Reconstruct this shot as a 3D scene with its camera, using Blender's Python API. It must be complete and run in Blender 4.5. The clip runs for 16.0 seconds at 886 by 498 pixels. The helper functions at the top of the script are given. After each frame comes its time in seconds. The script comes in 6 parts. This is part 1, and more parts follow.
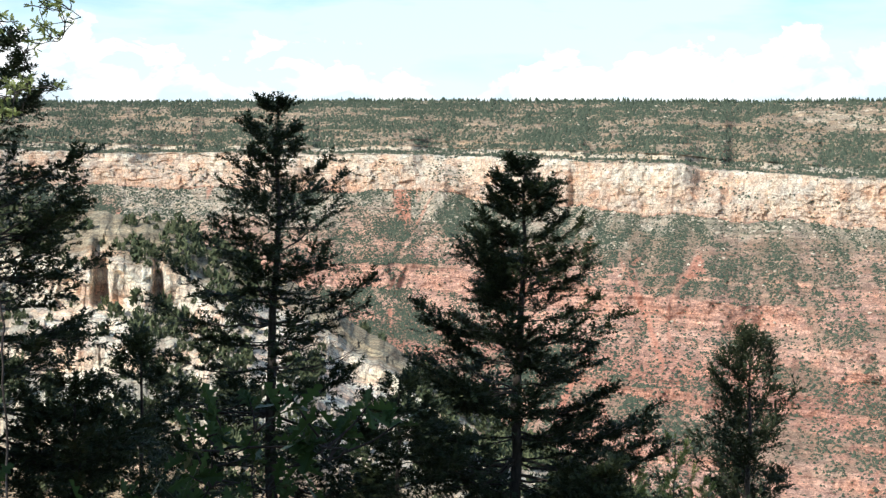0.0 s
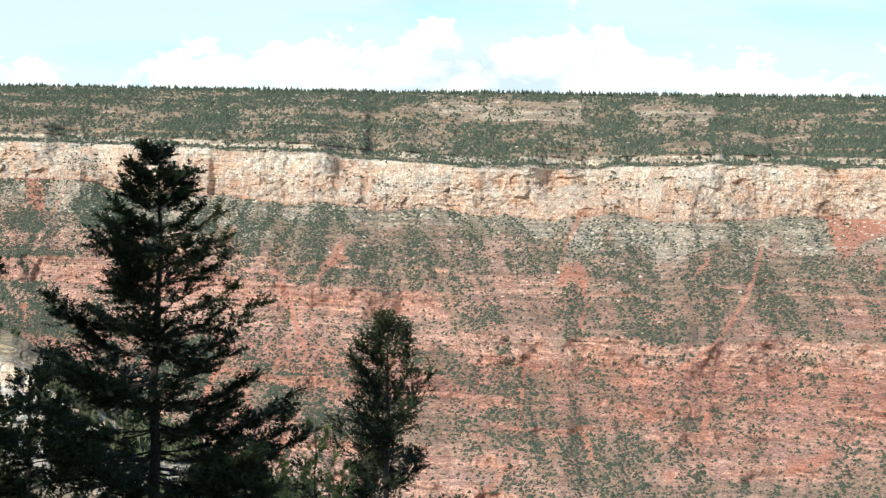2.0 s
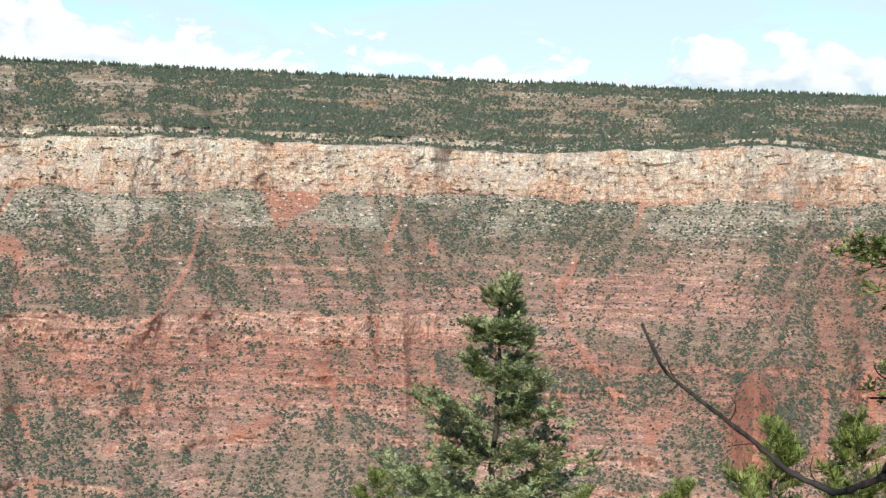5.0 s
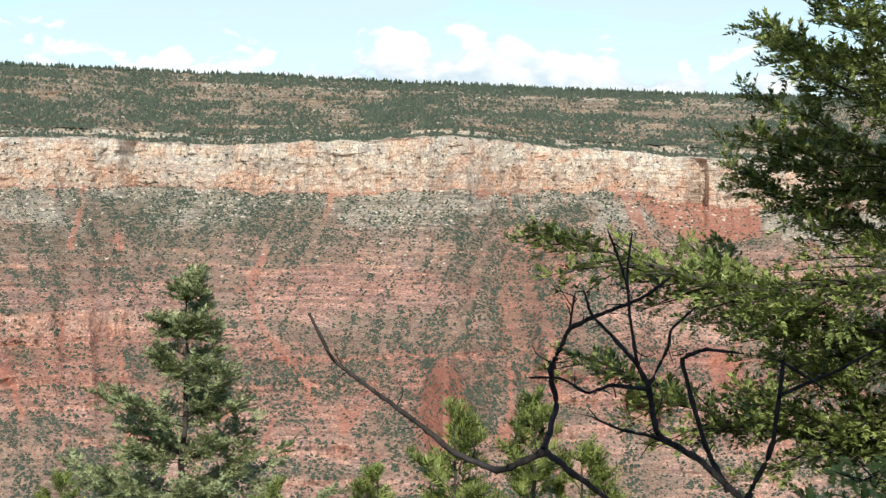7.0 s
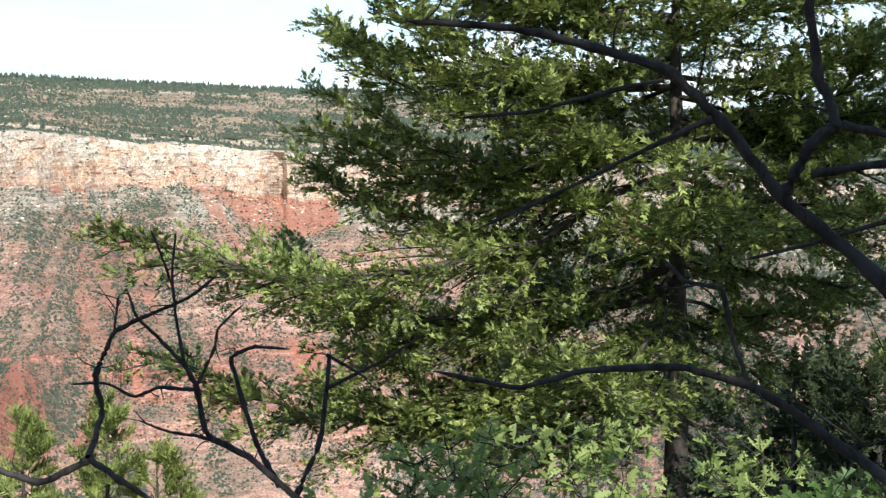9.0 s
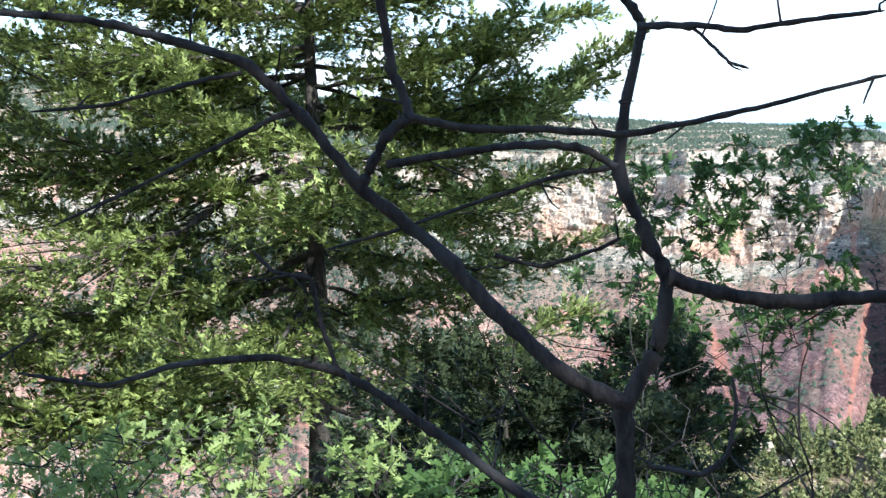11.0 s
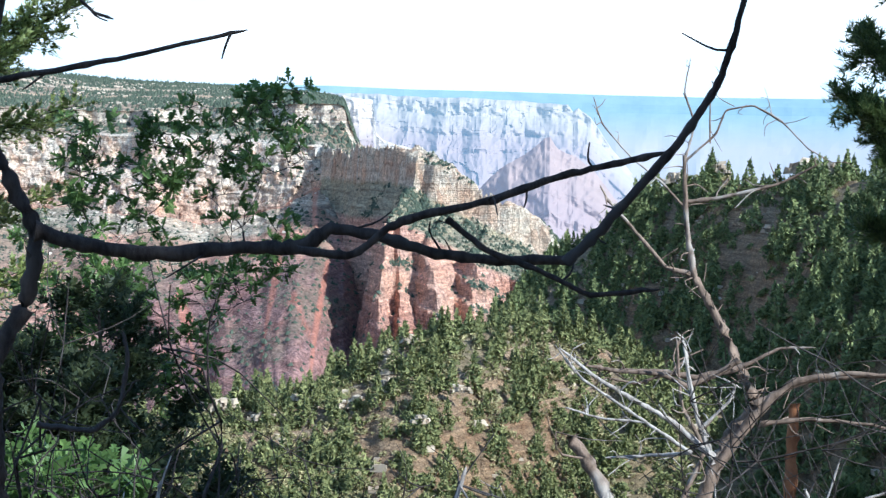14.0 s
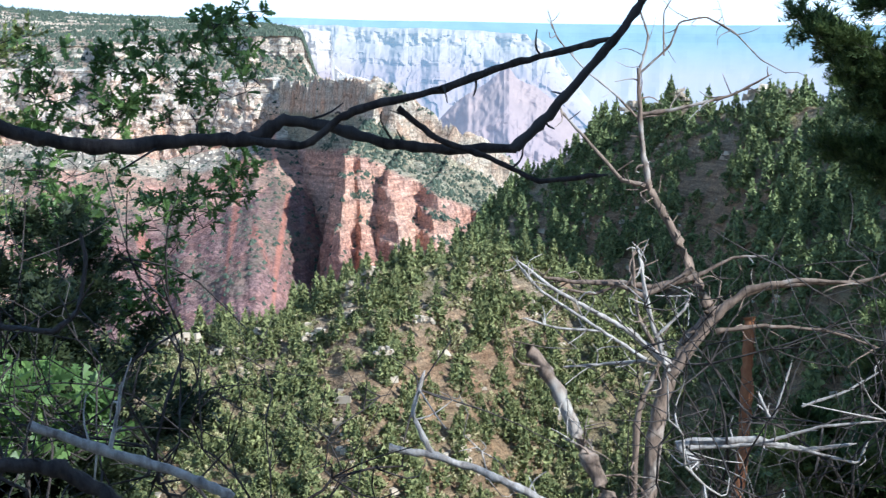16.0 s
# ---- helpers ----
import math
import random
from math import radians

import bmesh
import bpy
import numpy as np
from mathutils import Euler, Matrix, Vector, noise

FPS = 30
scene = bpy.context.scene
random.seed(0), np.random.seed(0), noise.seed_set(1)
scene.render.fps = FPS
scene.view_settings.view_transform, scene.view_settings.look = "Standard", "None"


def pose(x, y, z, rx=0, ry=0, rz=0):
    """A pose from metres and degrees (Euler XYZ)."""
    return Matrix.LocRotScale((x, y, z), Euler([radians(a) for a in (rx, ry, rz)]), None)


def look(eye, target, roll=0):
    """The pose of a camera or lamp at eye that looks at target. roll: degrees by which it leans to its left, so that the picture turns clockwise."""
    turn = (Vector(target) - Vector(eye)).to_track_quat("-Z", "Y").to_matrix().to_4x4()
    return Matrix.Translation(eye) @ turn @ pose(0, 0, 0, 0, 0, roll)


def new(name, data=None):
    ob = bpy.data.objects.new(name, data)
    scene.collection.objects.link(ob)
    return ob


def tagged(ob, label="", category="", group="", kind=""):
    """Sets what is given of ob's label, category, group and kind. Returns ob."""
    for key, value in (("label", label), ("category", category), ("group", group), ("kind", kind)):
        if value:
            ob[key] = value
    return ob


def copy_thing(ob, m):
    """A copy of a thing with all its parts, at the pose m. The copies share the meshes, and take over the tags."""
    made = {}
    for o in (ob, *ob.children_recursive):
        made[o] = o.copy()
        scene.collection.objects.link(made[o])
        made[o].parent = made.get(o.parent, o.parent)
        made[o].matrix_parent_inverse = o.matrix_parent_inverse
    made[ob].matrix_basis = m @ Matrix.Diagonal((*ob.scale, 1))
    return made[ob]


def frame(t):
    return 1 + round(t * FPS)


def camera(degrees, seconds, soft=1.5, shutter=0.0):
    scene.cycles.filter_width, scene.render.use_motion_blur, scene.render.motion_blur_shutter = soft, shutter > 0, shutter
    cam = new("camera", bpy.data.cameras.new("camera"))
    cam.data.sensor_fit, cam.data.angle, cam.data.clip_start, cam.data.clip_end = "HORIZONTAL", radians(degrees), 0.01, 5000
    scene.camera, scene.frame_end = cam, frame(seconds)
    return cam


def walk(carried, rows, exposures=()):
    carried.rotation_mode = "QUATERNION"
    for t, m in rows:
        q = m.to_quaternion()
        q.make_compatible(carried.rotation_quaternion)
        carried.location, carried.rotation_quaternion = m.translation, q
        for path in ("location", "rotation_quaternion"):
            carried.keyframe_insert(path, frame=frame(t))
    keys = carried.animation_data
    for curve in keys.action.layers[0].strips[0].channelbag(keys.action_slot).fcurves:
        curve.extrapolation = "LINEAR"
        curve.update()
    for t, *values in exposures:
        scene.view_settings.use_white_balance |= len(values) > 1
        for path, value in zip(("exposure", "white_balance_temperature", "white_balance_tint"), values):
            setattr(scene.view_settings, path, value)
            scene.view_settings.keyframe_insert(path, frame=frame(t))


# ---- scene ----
LENS = 34.334
# seconds, heading from north clockwise, pitch, roll in degrees, eye x, y, z
PATH = [
    (0.0, 0.000, -1.537, 1.284, 0.000, 0.418, 0.003),
    (0.5, 2.681, -1.528, 1.160, 0.020, 0.418, 0.003),
    (1.0, 6.279, -1.795, 1.090, 0.047, 0.417, -0.004),
    (1.5, 10.720, -1.753, 1.010, 0.079, 0.412, -0.002),
    (2.0, 14.226, -1.698, 0.995, 0.102, 0.412, -0.002),
    (2.5, 18.710, -1.745, 0.962, 0.132, 0.404, 0.002),
    (3.0, 21.767, -1.761, 0.975, 0.155, 0.391, -0.000),
    (3.5, 25.377, -1.741, 1.042, 0.181, 0.378, -0.000),
    (3.7, 27.297, -1.763, 1.015, 0.194, 0.371, 0.000),
    (5.8, 40.611, -2.485, 1.067, 0.279, 0.313, -0.010),
    (6.0, 41.840, -2.450, 0.816, 0.285, 0.305, -0.011),
    (6.5, 45.731, -2.505, 0.886, 0.300, 0.288, -0.006),
    (7.0, 48.679, -2.480, 0.753, 0.307, 0.278, -0.004),
    (7.5, 52.788, -2.539, 0.651, 0.324, 0.257, 0.003),
    (8.0, 57.434, -2.504, 0.641, 0.358, 0.232, 0.008),
    (8.2, 59.231, -2.457, 0.582, 0.366, 0.221, 0.009),
    (10.3, 74.294, -3.126, -0.824, 0.392, 0.124, 0.022),
    (10.5, 75.826, -3.106, -0.848, 0.396, 0.114, 0.020),
    (11.0, 79.322, -3.180, -0.848, 0.405, 0.077, 0.021),
    (11.5, 83.711, -3.646, -0.685, 0.405, 0.046, 0.017),
    (12.0, 87.278, -3.795, -0.684, 0.418, 0.022, 0.016),
    (12.5, 90.800, -4.187, -0.599, 0.412, -0.011, 0.014),
    (13.0, 93.973, -4.274, -0.253, 0.427, -0.046, 0.010),
    (13.5, 97.905, -4.492, 0.257, 0.431, -0.064, 0.008),
    (14.0, 100.466, -4.890, 0.259, 0.405, -0.075, 0.008),
    (14.5, 105.657, -4.915, 0.425, 0.411, -0.117, 0.006),
    (15.0, 108.285, -5.160, 0.260, 0.412, -0.127, -0.004),
    (15.5, 106.769, -6.700, -0.039, 0.381, -0.107, -0.033),
    (16.0, 102.024, -7.627, -0.448, 0.355, -0.080, -0.058),
]


def path_pose(a, p, r, x, y, z):
    d = Vector((math.sin(radians(a)) * math.cos(radians(p)), math.cos(radians(a)) * math.cos(radians(p)), math.sin(radians(p))))
    eye = Vector((x, y, z))
    return look(eye, eye + d * 10, r)


cam = camera(LENS, 16.0, 1.3, 0.1)
walk(cam, [(row[0], path_pose(*row[1:])) for row in PATH],
     [(0.0, 0.50, 6050, 6), (1.5, 0.42, 6100, 6), (3.5, 0.18, 6050, 6), (6.0, 0.19, 6100, 6), (8.2, 0.32, 6050, 6), (10.3, 1.20, 5500, 6), (11.5, 1.22, 5250, 5), (13.0, 1.06, 5200, 5), (14.5, 0.92, 5150, 5), (16.0, 0.98, 5150, 6)])

# ---- sky and sun ----
SUN_AZ, SUN_EL = 228.0, 35.0


def heading(az, el, r):
    """A point at that compass heading, elevation and distance from the standpoint."""
    a, e = radians(az), radians(el)
    return Vector((math.sin(a) * math.cos(e), math.cos(a) * math.cos(e), math.sin(e))) * r


world = bpy.data.worlds.new("sky")
world.use_nodes = True
scene.world = world
wn, wl = world.node_tree.nodes, world.node_tree.links
background = wn["Background"]
sky = wn.new("ShaderNodeTexSky")
sky.sky_type, sky.sun_disc = "NISHITA", False
sky.sun_elevation, sky.sun_rotation = radians(SUN_EL), radians(SUN_AZ)
sky.air_density, sky.dust_density, sky.altitude = 1.0, 0.6, 2400
sky_gain = wn.new("ShaderNodeMix")
sky_gain.data_type, sky_gain.blend_type = "RGBA", "MULTIPLY"
sky_gain.inputs[0].default_value = 1.0
sky_gain.inputs[7].default_value = (0.148, 0.146, 0.130, 1)
wl.new(sky.outputs[0], sky_gain.inputs[6])
coord = wn.new("ShaderNodeTexCoord")
stretch = wn.new("ShaderNodeMapping")
stretch.inputs["Scale"].default_value = (3.4, 3.4, 13.0)
stretch.inputs["Location"].default_value = (1.3, 0.4, 0.55)
wl.new(coord.outputs["Generated"], stretch.inputs[0])
puffs = wn.new("ShaderNodeTexNoise")
puffs.inputs["Scale"].default_value, puffs.inputs["Detail"].default_value = 1.9, 9
puffs.inputs["Roughness"].default_value, puffs.inputs["Distortion"].default_value = 0.52, 0.25
wl.new(stretch.outputs[0], puffs.inputs["Vector"])
apart = wn.new("ShaderNodeSeparateXYZ")
wl.new(coord.outputs["Generated"], apart.inputs[0])
low = wn.new("ShaderNodeMapRange")          # cloud thins out with height
low.inputs[1].default_value, low.inputs[2].default_value = 0.085, 0.24
low.inputs[3].default_value, low.inputs[4].default_value = 0.22, -0.06
wl.new(apart.outputs[2], low.inputs[0])
cover = wn.new("ShaderNodeMath")
wl.new(puffs.outputs[0], cover.inputs[0])
wl.new(low.outputs[0], cover.inputs[1])
cloud = wn.new("ShaderNodeValToRGB")
cloud.color_ramp.elements[0].position, cloud.color_ramp.elements[1].position = 0.50, 0.66
cloud.color_ramp.elements[1].color = (0.75, 0.75, 0.75, 1)
wl.new(cover.outputs[0], cloud.inputs[0])


def sky_noise(scale, where, detail, rough, warp=0.0):
    place = wn.new("ShaderNodeMapping")
    place.inputs["Scale"].default_value, place.inputs["Location"].default_value = scale, where
    wl.new(coord.outputs["Generated"], place.inputs[0])
    tex = wn.new("ShaderNodeTexNoise")
    tex.inputs["Scale"].default_value, tex.inputs["Detail"].default_value = 1.0, detail
    tex.inputs["Roughness"].default_value, tex.inputs["Distortion"].default_value = rough, warp
    wl.new(place.outputs[0], tex.inputs["Vector"])
    return tex.outputs[0]


def sky_math(op, a, b):
    node = wn.new("ShaderNodeMath")
    node.operation = op
    for k, value in enumerate((a, b)):
        if isinstance(value, (int, float)):
            node.inputs[k].default_value = value
        else:
            wl.new(value, node.inputs[k])
    return node.outputs[0]


# heaped clouds standing on the horizon, with billowing tops
bank = sky_noise((5.0, 5.0, 0.0), (0.75, 2.3, 0.0), 3, 0.5)
billow = sky_noise((26.0, 26.0, 40.0), (0.2, 0.7, 0.1), 6, 0.55, 0.3)
def sky_side(az, wide, steep):
    """1 in a sector of the sky about that heading, 0 outside."""
    along = sky_math("ADD", sky_math("MULTIPLY", apart.outputs[0], math.sin(radians(az))), sky_math("MULTIPLY", apart.outputs[1], math.cos(radians(az))))
    node = wn.new("ShaderNodeMapRange")
    node.interpolation_type = "SMOOTHSTEP"
    node.inputs[1].default_value, node.inputs[2].default_value = math.cos(radians(wide)), math.cos(radians(steep))
    wl.new(along, node.inputs[0])
    return node.outputs[0]


top = sky_math("ADD", 0.098, sky_math("MULTIPLY", sky_math("SUBTRACT", bank, 0.5), 0.12))
top = sky_math("ADD", top, sky_math("MULTIPLY", sky_side(14.0, 13.0, 4.0), 0.042))
top = sky_math("SUBTRACT", top, sky_math("MULTIPLY", sky_side(46.0, 22.0, 12.0), 0.014))
rise = sky_math("ADD", sky_math("MULTIPLY", sky_math("SUBTRACT", top, apart.outputs[2]), 5.0), sky_math("MULTIPLY", sky_math("SUBTRACT", billow, 0.5), 0.75))
heap = wn.new("ShaderNodeValToRGB")
heap.color_ramp.elements[0].position, heap.color_ramp.elements[1].position = 0.0, 0.035
wl.new(rise, heap.inputs[0])
lit = sky_math("ADD", billow, sky_math("MULTIPLY", sky_math("SUBTRACT", apart.outputs[2], 0.085), 3.0))
white = wn.new("ShaderNodeValToRGB")
white.color_ramp.elements[0].position, white.color_ramp.elements[1].position = 0.38, 0.54
white.color_ramp.elements[0].color, white.color_ramp.elements[1].color = (0.64, 0.72, 0.77, 1), (0.92, 0.90, 0.87, 1)
wl.new(lit, white.inputs[0])
veil = wn.new("ShaderNodeMix")
veil.data_type = "RGBA"
wl.new(cloud.outputs[0], veil.inputs[0])
wl.new(sky_gain.outputs[2], veil.inputs[6])
veil.inputs[7].default_value = (0.70, 0.78, 0.82, 1)
mixed = wn.new("ShaderNodeMix")
mixed.data_type = "RGBA"
wl.new(heap.outputs[0], mixed.inputs[0])
wl.new(veil.outputs[2], mixed.inputs[6])
wl.new(white.outputs[0], mixed.inputs[7])
wl.new(mixed.outputs[2], background.inputs[0])
background.inputs[1].default_value = 1.0

sun_data = bpy.data.lights.new("sun", "SUN")
sun_data.energy, sun_data.angle, sun_data.color = 4.0, radians(0.5), (1.0, 0.93, 0.82)
sun = new("sun", sun_data)
sun.matrix_world = look(heading(SUN_AZ, SUN_EL, 100), (0, 0, 0))

def at(az, el, r):
    p = heading(az, el, r / math.cos(radians(el)))
    return (p.x, p.y, p.z)


# ---- noise and mesh helpers ----
TABLE = np.random.RandomState(11).rand(65536)


def lattice(i, j, seed):
    return TABLE[(i * 7919 + j * 15731 + seed * 3571) & 65535]


def vnoise(x, y, seed=0):
    """Smooth value noise, 0 to 1."""
    x, y = np.broadcast_arrays(np.asarray(x, float), np.asarray(y, float))
    i, j = np.floor(x).astype(np.int64), np.floor(y).astype(np.int64)
    u, v = x - i, y - j
    u, v = u * u * (3 - 2 * u), v * v * (3 - 2 * v)
    a, b = lattice(i, j, seed), lattice(i + 1, j, seed)
    c, d = lattice(i, j + 1, seed), lattice(i + 1, j + 1, seed)
    return (a * (1 - u) + b * u) * (1 - v) + (c * (1 - u) + d * u) * v


def fbm(x, y, seed=0, octaves=4, gain=0.5):
    """Layered noise about zero, roughly -1 to 1."""
    total, size, norm = 0.0, 1.0, 0.0
    for k in range(octaves):
        total = total + size * (vnoise(x * 2.03 ** k, y * 2.03 ** k, seed + k) * 2 - 1)
        norm += size
        size *= gain
    return total / norm * 1.4


def ridged(x, y, seed=0, octaves=3):
    total, size, norm = 0.0, 1.0, 0.0
    for k in range(octaves):
        total = total + size * (1 - np.abs(vnoise(x * 2.1 ** k, y * 2.1 ** k, seed + k) * 2 - 1))
        norm += size
        size *= 0.5
    return total / norm


def ramp(x, lo, hi):
    t = np.clip((x - lo) / (hi - lo), 0, 1)
    return t * t * (3 - 2 * t)


def mesh_from(name, verts, faces, mats, attrs=None, smooth=False):
    """A mesh from numpy arrays: verts (n, 3), faces (m, 3 or 4)."""
    me = bpy.data.meshes.new(name)
    verts, faces = np.asarray(verts, np.float32), np.asarray(faces, np.int32)
    n, k = faces.shape
    me.vertices.add(len(verts))
    me.vertices.foreach_set("co", verts.ravel())
    me.loops.add(n * k)
    me.loops.foreach_set("vertex_index", faces.ravel())
    me.polygons.add(n)
    me.polygons.foreach_set("loop_start", np.arange(0, n * k, k, dtype=np.int32))
    me.polygons.foreach_set("loop_total", np.full(n, k, dtype=np.int32))
    me.polygons.foreach_set("use_smooth", np.full(n, smooth))
    for key, values in (attrs or {}).items():
        layer = me.attributes.new(key, "FLOAT", "POINT")
        layer.data.foreach_set("value", np.asarray(values, np.float32).ravel())
    for m in mats:
        me.materials.append(m)
    me.update(calc_edges=True)
    me.validate()
    return me


def grid_faces(rows, cols):
    i = np.arange(rows * cols).reshape(rows, cols)
    return np.stack([i[:-1, :-1], i[:-1, 1:], i[1:, 1:], i[1:, :-1]], -1).reshape(-1, 4)


def sheet(name, az, r, z, mat, attrs=None):
    """A sheet of land from headings (columns), distances and heights (rows by columns)."""
    a = np.radians(np.broadcast_to(az, r.shape))
    v = np.stack([r * np.sin(a), r * np.cos(a), z], -1)
    return new(name, mesh_from(name, v.reshape(-1, 3), grid_faces(*r.shape), [mat], attrs)), v


def soup(name, template, faces, places, scales, spins, mat, parent=None, tilt=0.0, seed=0, jitter=0.0):
    """Many small copies of one template, joined in one mesh."""
    rs = np.random.RandomState(seed)
    n, m = len(places), len(template)
    t = np.broadcast_to(template, (n, m, 3)).copy()
    if jitter:
        t *= 1 + jitter * (rs.rand(n, m, 1) * 2 - 1)
    t = t * scales[:, None, :]
    c, s = np.cos(spins)[:, None], np.sin(spins)[:, None]
    x, y = t[:, :, 0] * c - t[:, :, 1] * s, t[:, :, 0] * s + t[:, :, 1] * c
    z = t[:, :, 2]
    v = np.stack([x, y, z], -1) + places[:, None, :]
    f = (faces[None] + (np.arange(n) * m)[:, None, None]).reshape(-1, faces.shape[1])
    ob = new(name, mesh_from(name, v.reshape(-1, 3), f, [mat]))
    ob.parent = parent
    return ob


# ---- materials ----
def material(name, rough=0.9):
    mat = bpy.data.materials.new(name)
    mat.use_nodes = True
    nodes, links = mat.node_tree.nodes, mat.node_tree.links
    shader = nodes["Principled BSDF"]
    shader.inputs["Roughness"].default_value = rough
    shader.inputs["Specular IOR Level"].default_value = 0.25
    return mat, nodes, links, shader


def noise_node(nodes, links, scale, detail=5, rough=0.55, stretch3=None, space="Object"):
    co = nodes.new("ShaderNodeTexCoord")
    tex = nodes.new("ShaderNodeTexNoise")
    tex.inputs["Scale"].default_value, tex.inputs["Detail"].default_value = scale, detail
    tex.inputs["Roughness"].default_value = rough
    source = co.outputs[space]
    if stretch3:
        mp = nodes.new("ShaderNodeMapping")
        mp.inputs["Scale"].default_value = stretch3
        links.new(source, mp.inputs[0])
        source = mp.outputs[0]
    links.new(source, tex.inputs["Vector"])
    return tex.outputs[0]


def ramp_node(nodes, links, source, stops, mode="LINEAR"):
    node = nodes.new("ShaderNodeValToRGB")
    node.color_ramp.interpolation = mode
    els = node.color_ramp.elements
    while len(els) < len(stops):
        els.new(0.5)
    for el, (p, c) in zip(els, stops):
        el.position, el.color = p, (*c, 1)
    links.new(source, node.inputs[0])
    return node.outputs[0]


def mix_node(nodes, links, fac, a, b, blend="MIX"):
    node = nodes.new("ShaderNodeMix")
    node.data_type, node.blend_type = "RGBA", blend
    for slot, value in ((0, fac), (6, a), (7, b)):
        if isinstance(value, (int, float)):
            node.inputs[slot].default_value = value
        elif isinstance(value, tuple):
            node.inputs[slot].default_value = (*value, 1)
        else:
            links.new(value, node.inputs[slot])
    return node.outputs[2]


def bump_node(nodes, links, height, strength, distance, shader):
    node = nodes.new("ShaderNodeBump")
    node.inputs["Strength"].default_value, node.inputs["Distance"].default_value = strength, distance
    links.new(height, node.inputs["Height"])
    links.new(node.outputs[0], shader.inputs["Normal"])


def attr_node(nodes, key):
    node = nodes.new("ShaderNodeAttribute")
    node.attribute_name = key
    return node.outputs["Fac"]


def math_node(nodes, links, op, a, b):
    node = nodes.new("ShaderNodeMath")
    node.operation = op
    for slot, value in ((0, a), (1, b)):
        if isinstance(value, (int, float)):
            node.inputs[slot].default_value = value
        else:
            links.new(value, node.inputs[slot])
    return node.outputs[0]


def cells_node(nodes, links, scale, stretch3=(1, 1, 1), feature="F1"):
    """Broken blocks: a random tone for each, or the distance to its joints."""
    co = nodes.new("ShaderNodeTexCoord")
    mp = nodes.new("ShaderNodeMapping")
    mp.inputs["Scale"].default_value = stretch3
    links.new(co.outputs["Object"], mp.inputs[0])
    tex = nodes.new("ShaderNodeTexVoronoi")
    tex.feature = feature
    tex.inputs["Scale"].default_value = scale
    links.new(mp.outputs[0], tex.inputs["Vector"])
    return tex.outputs["Distance"] if feature == "DISTANCE_TO_EDGE" else tex.outputs["Color"]


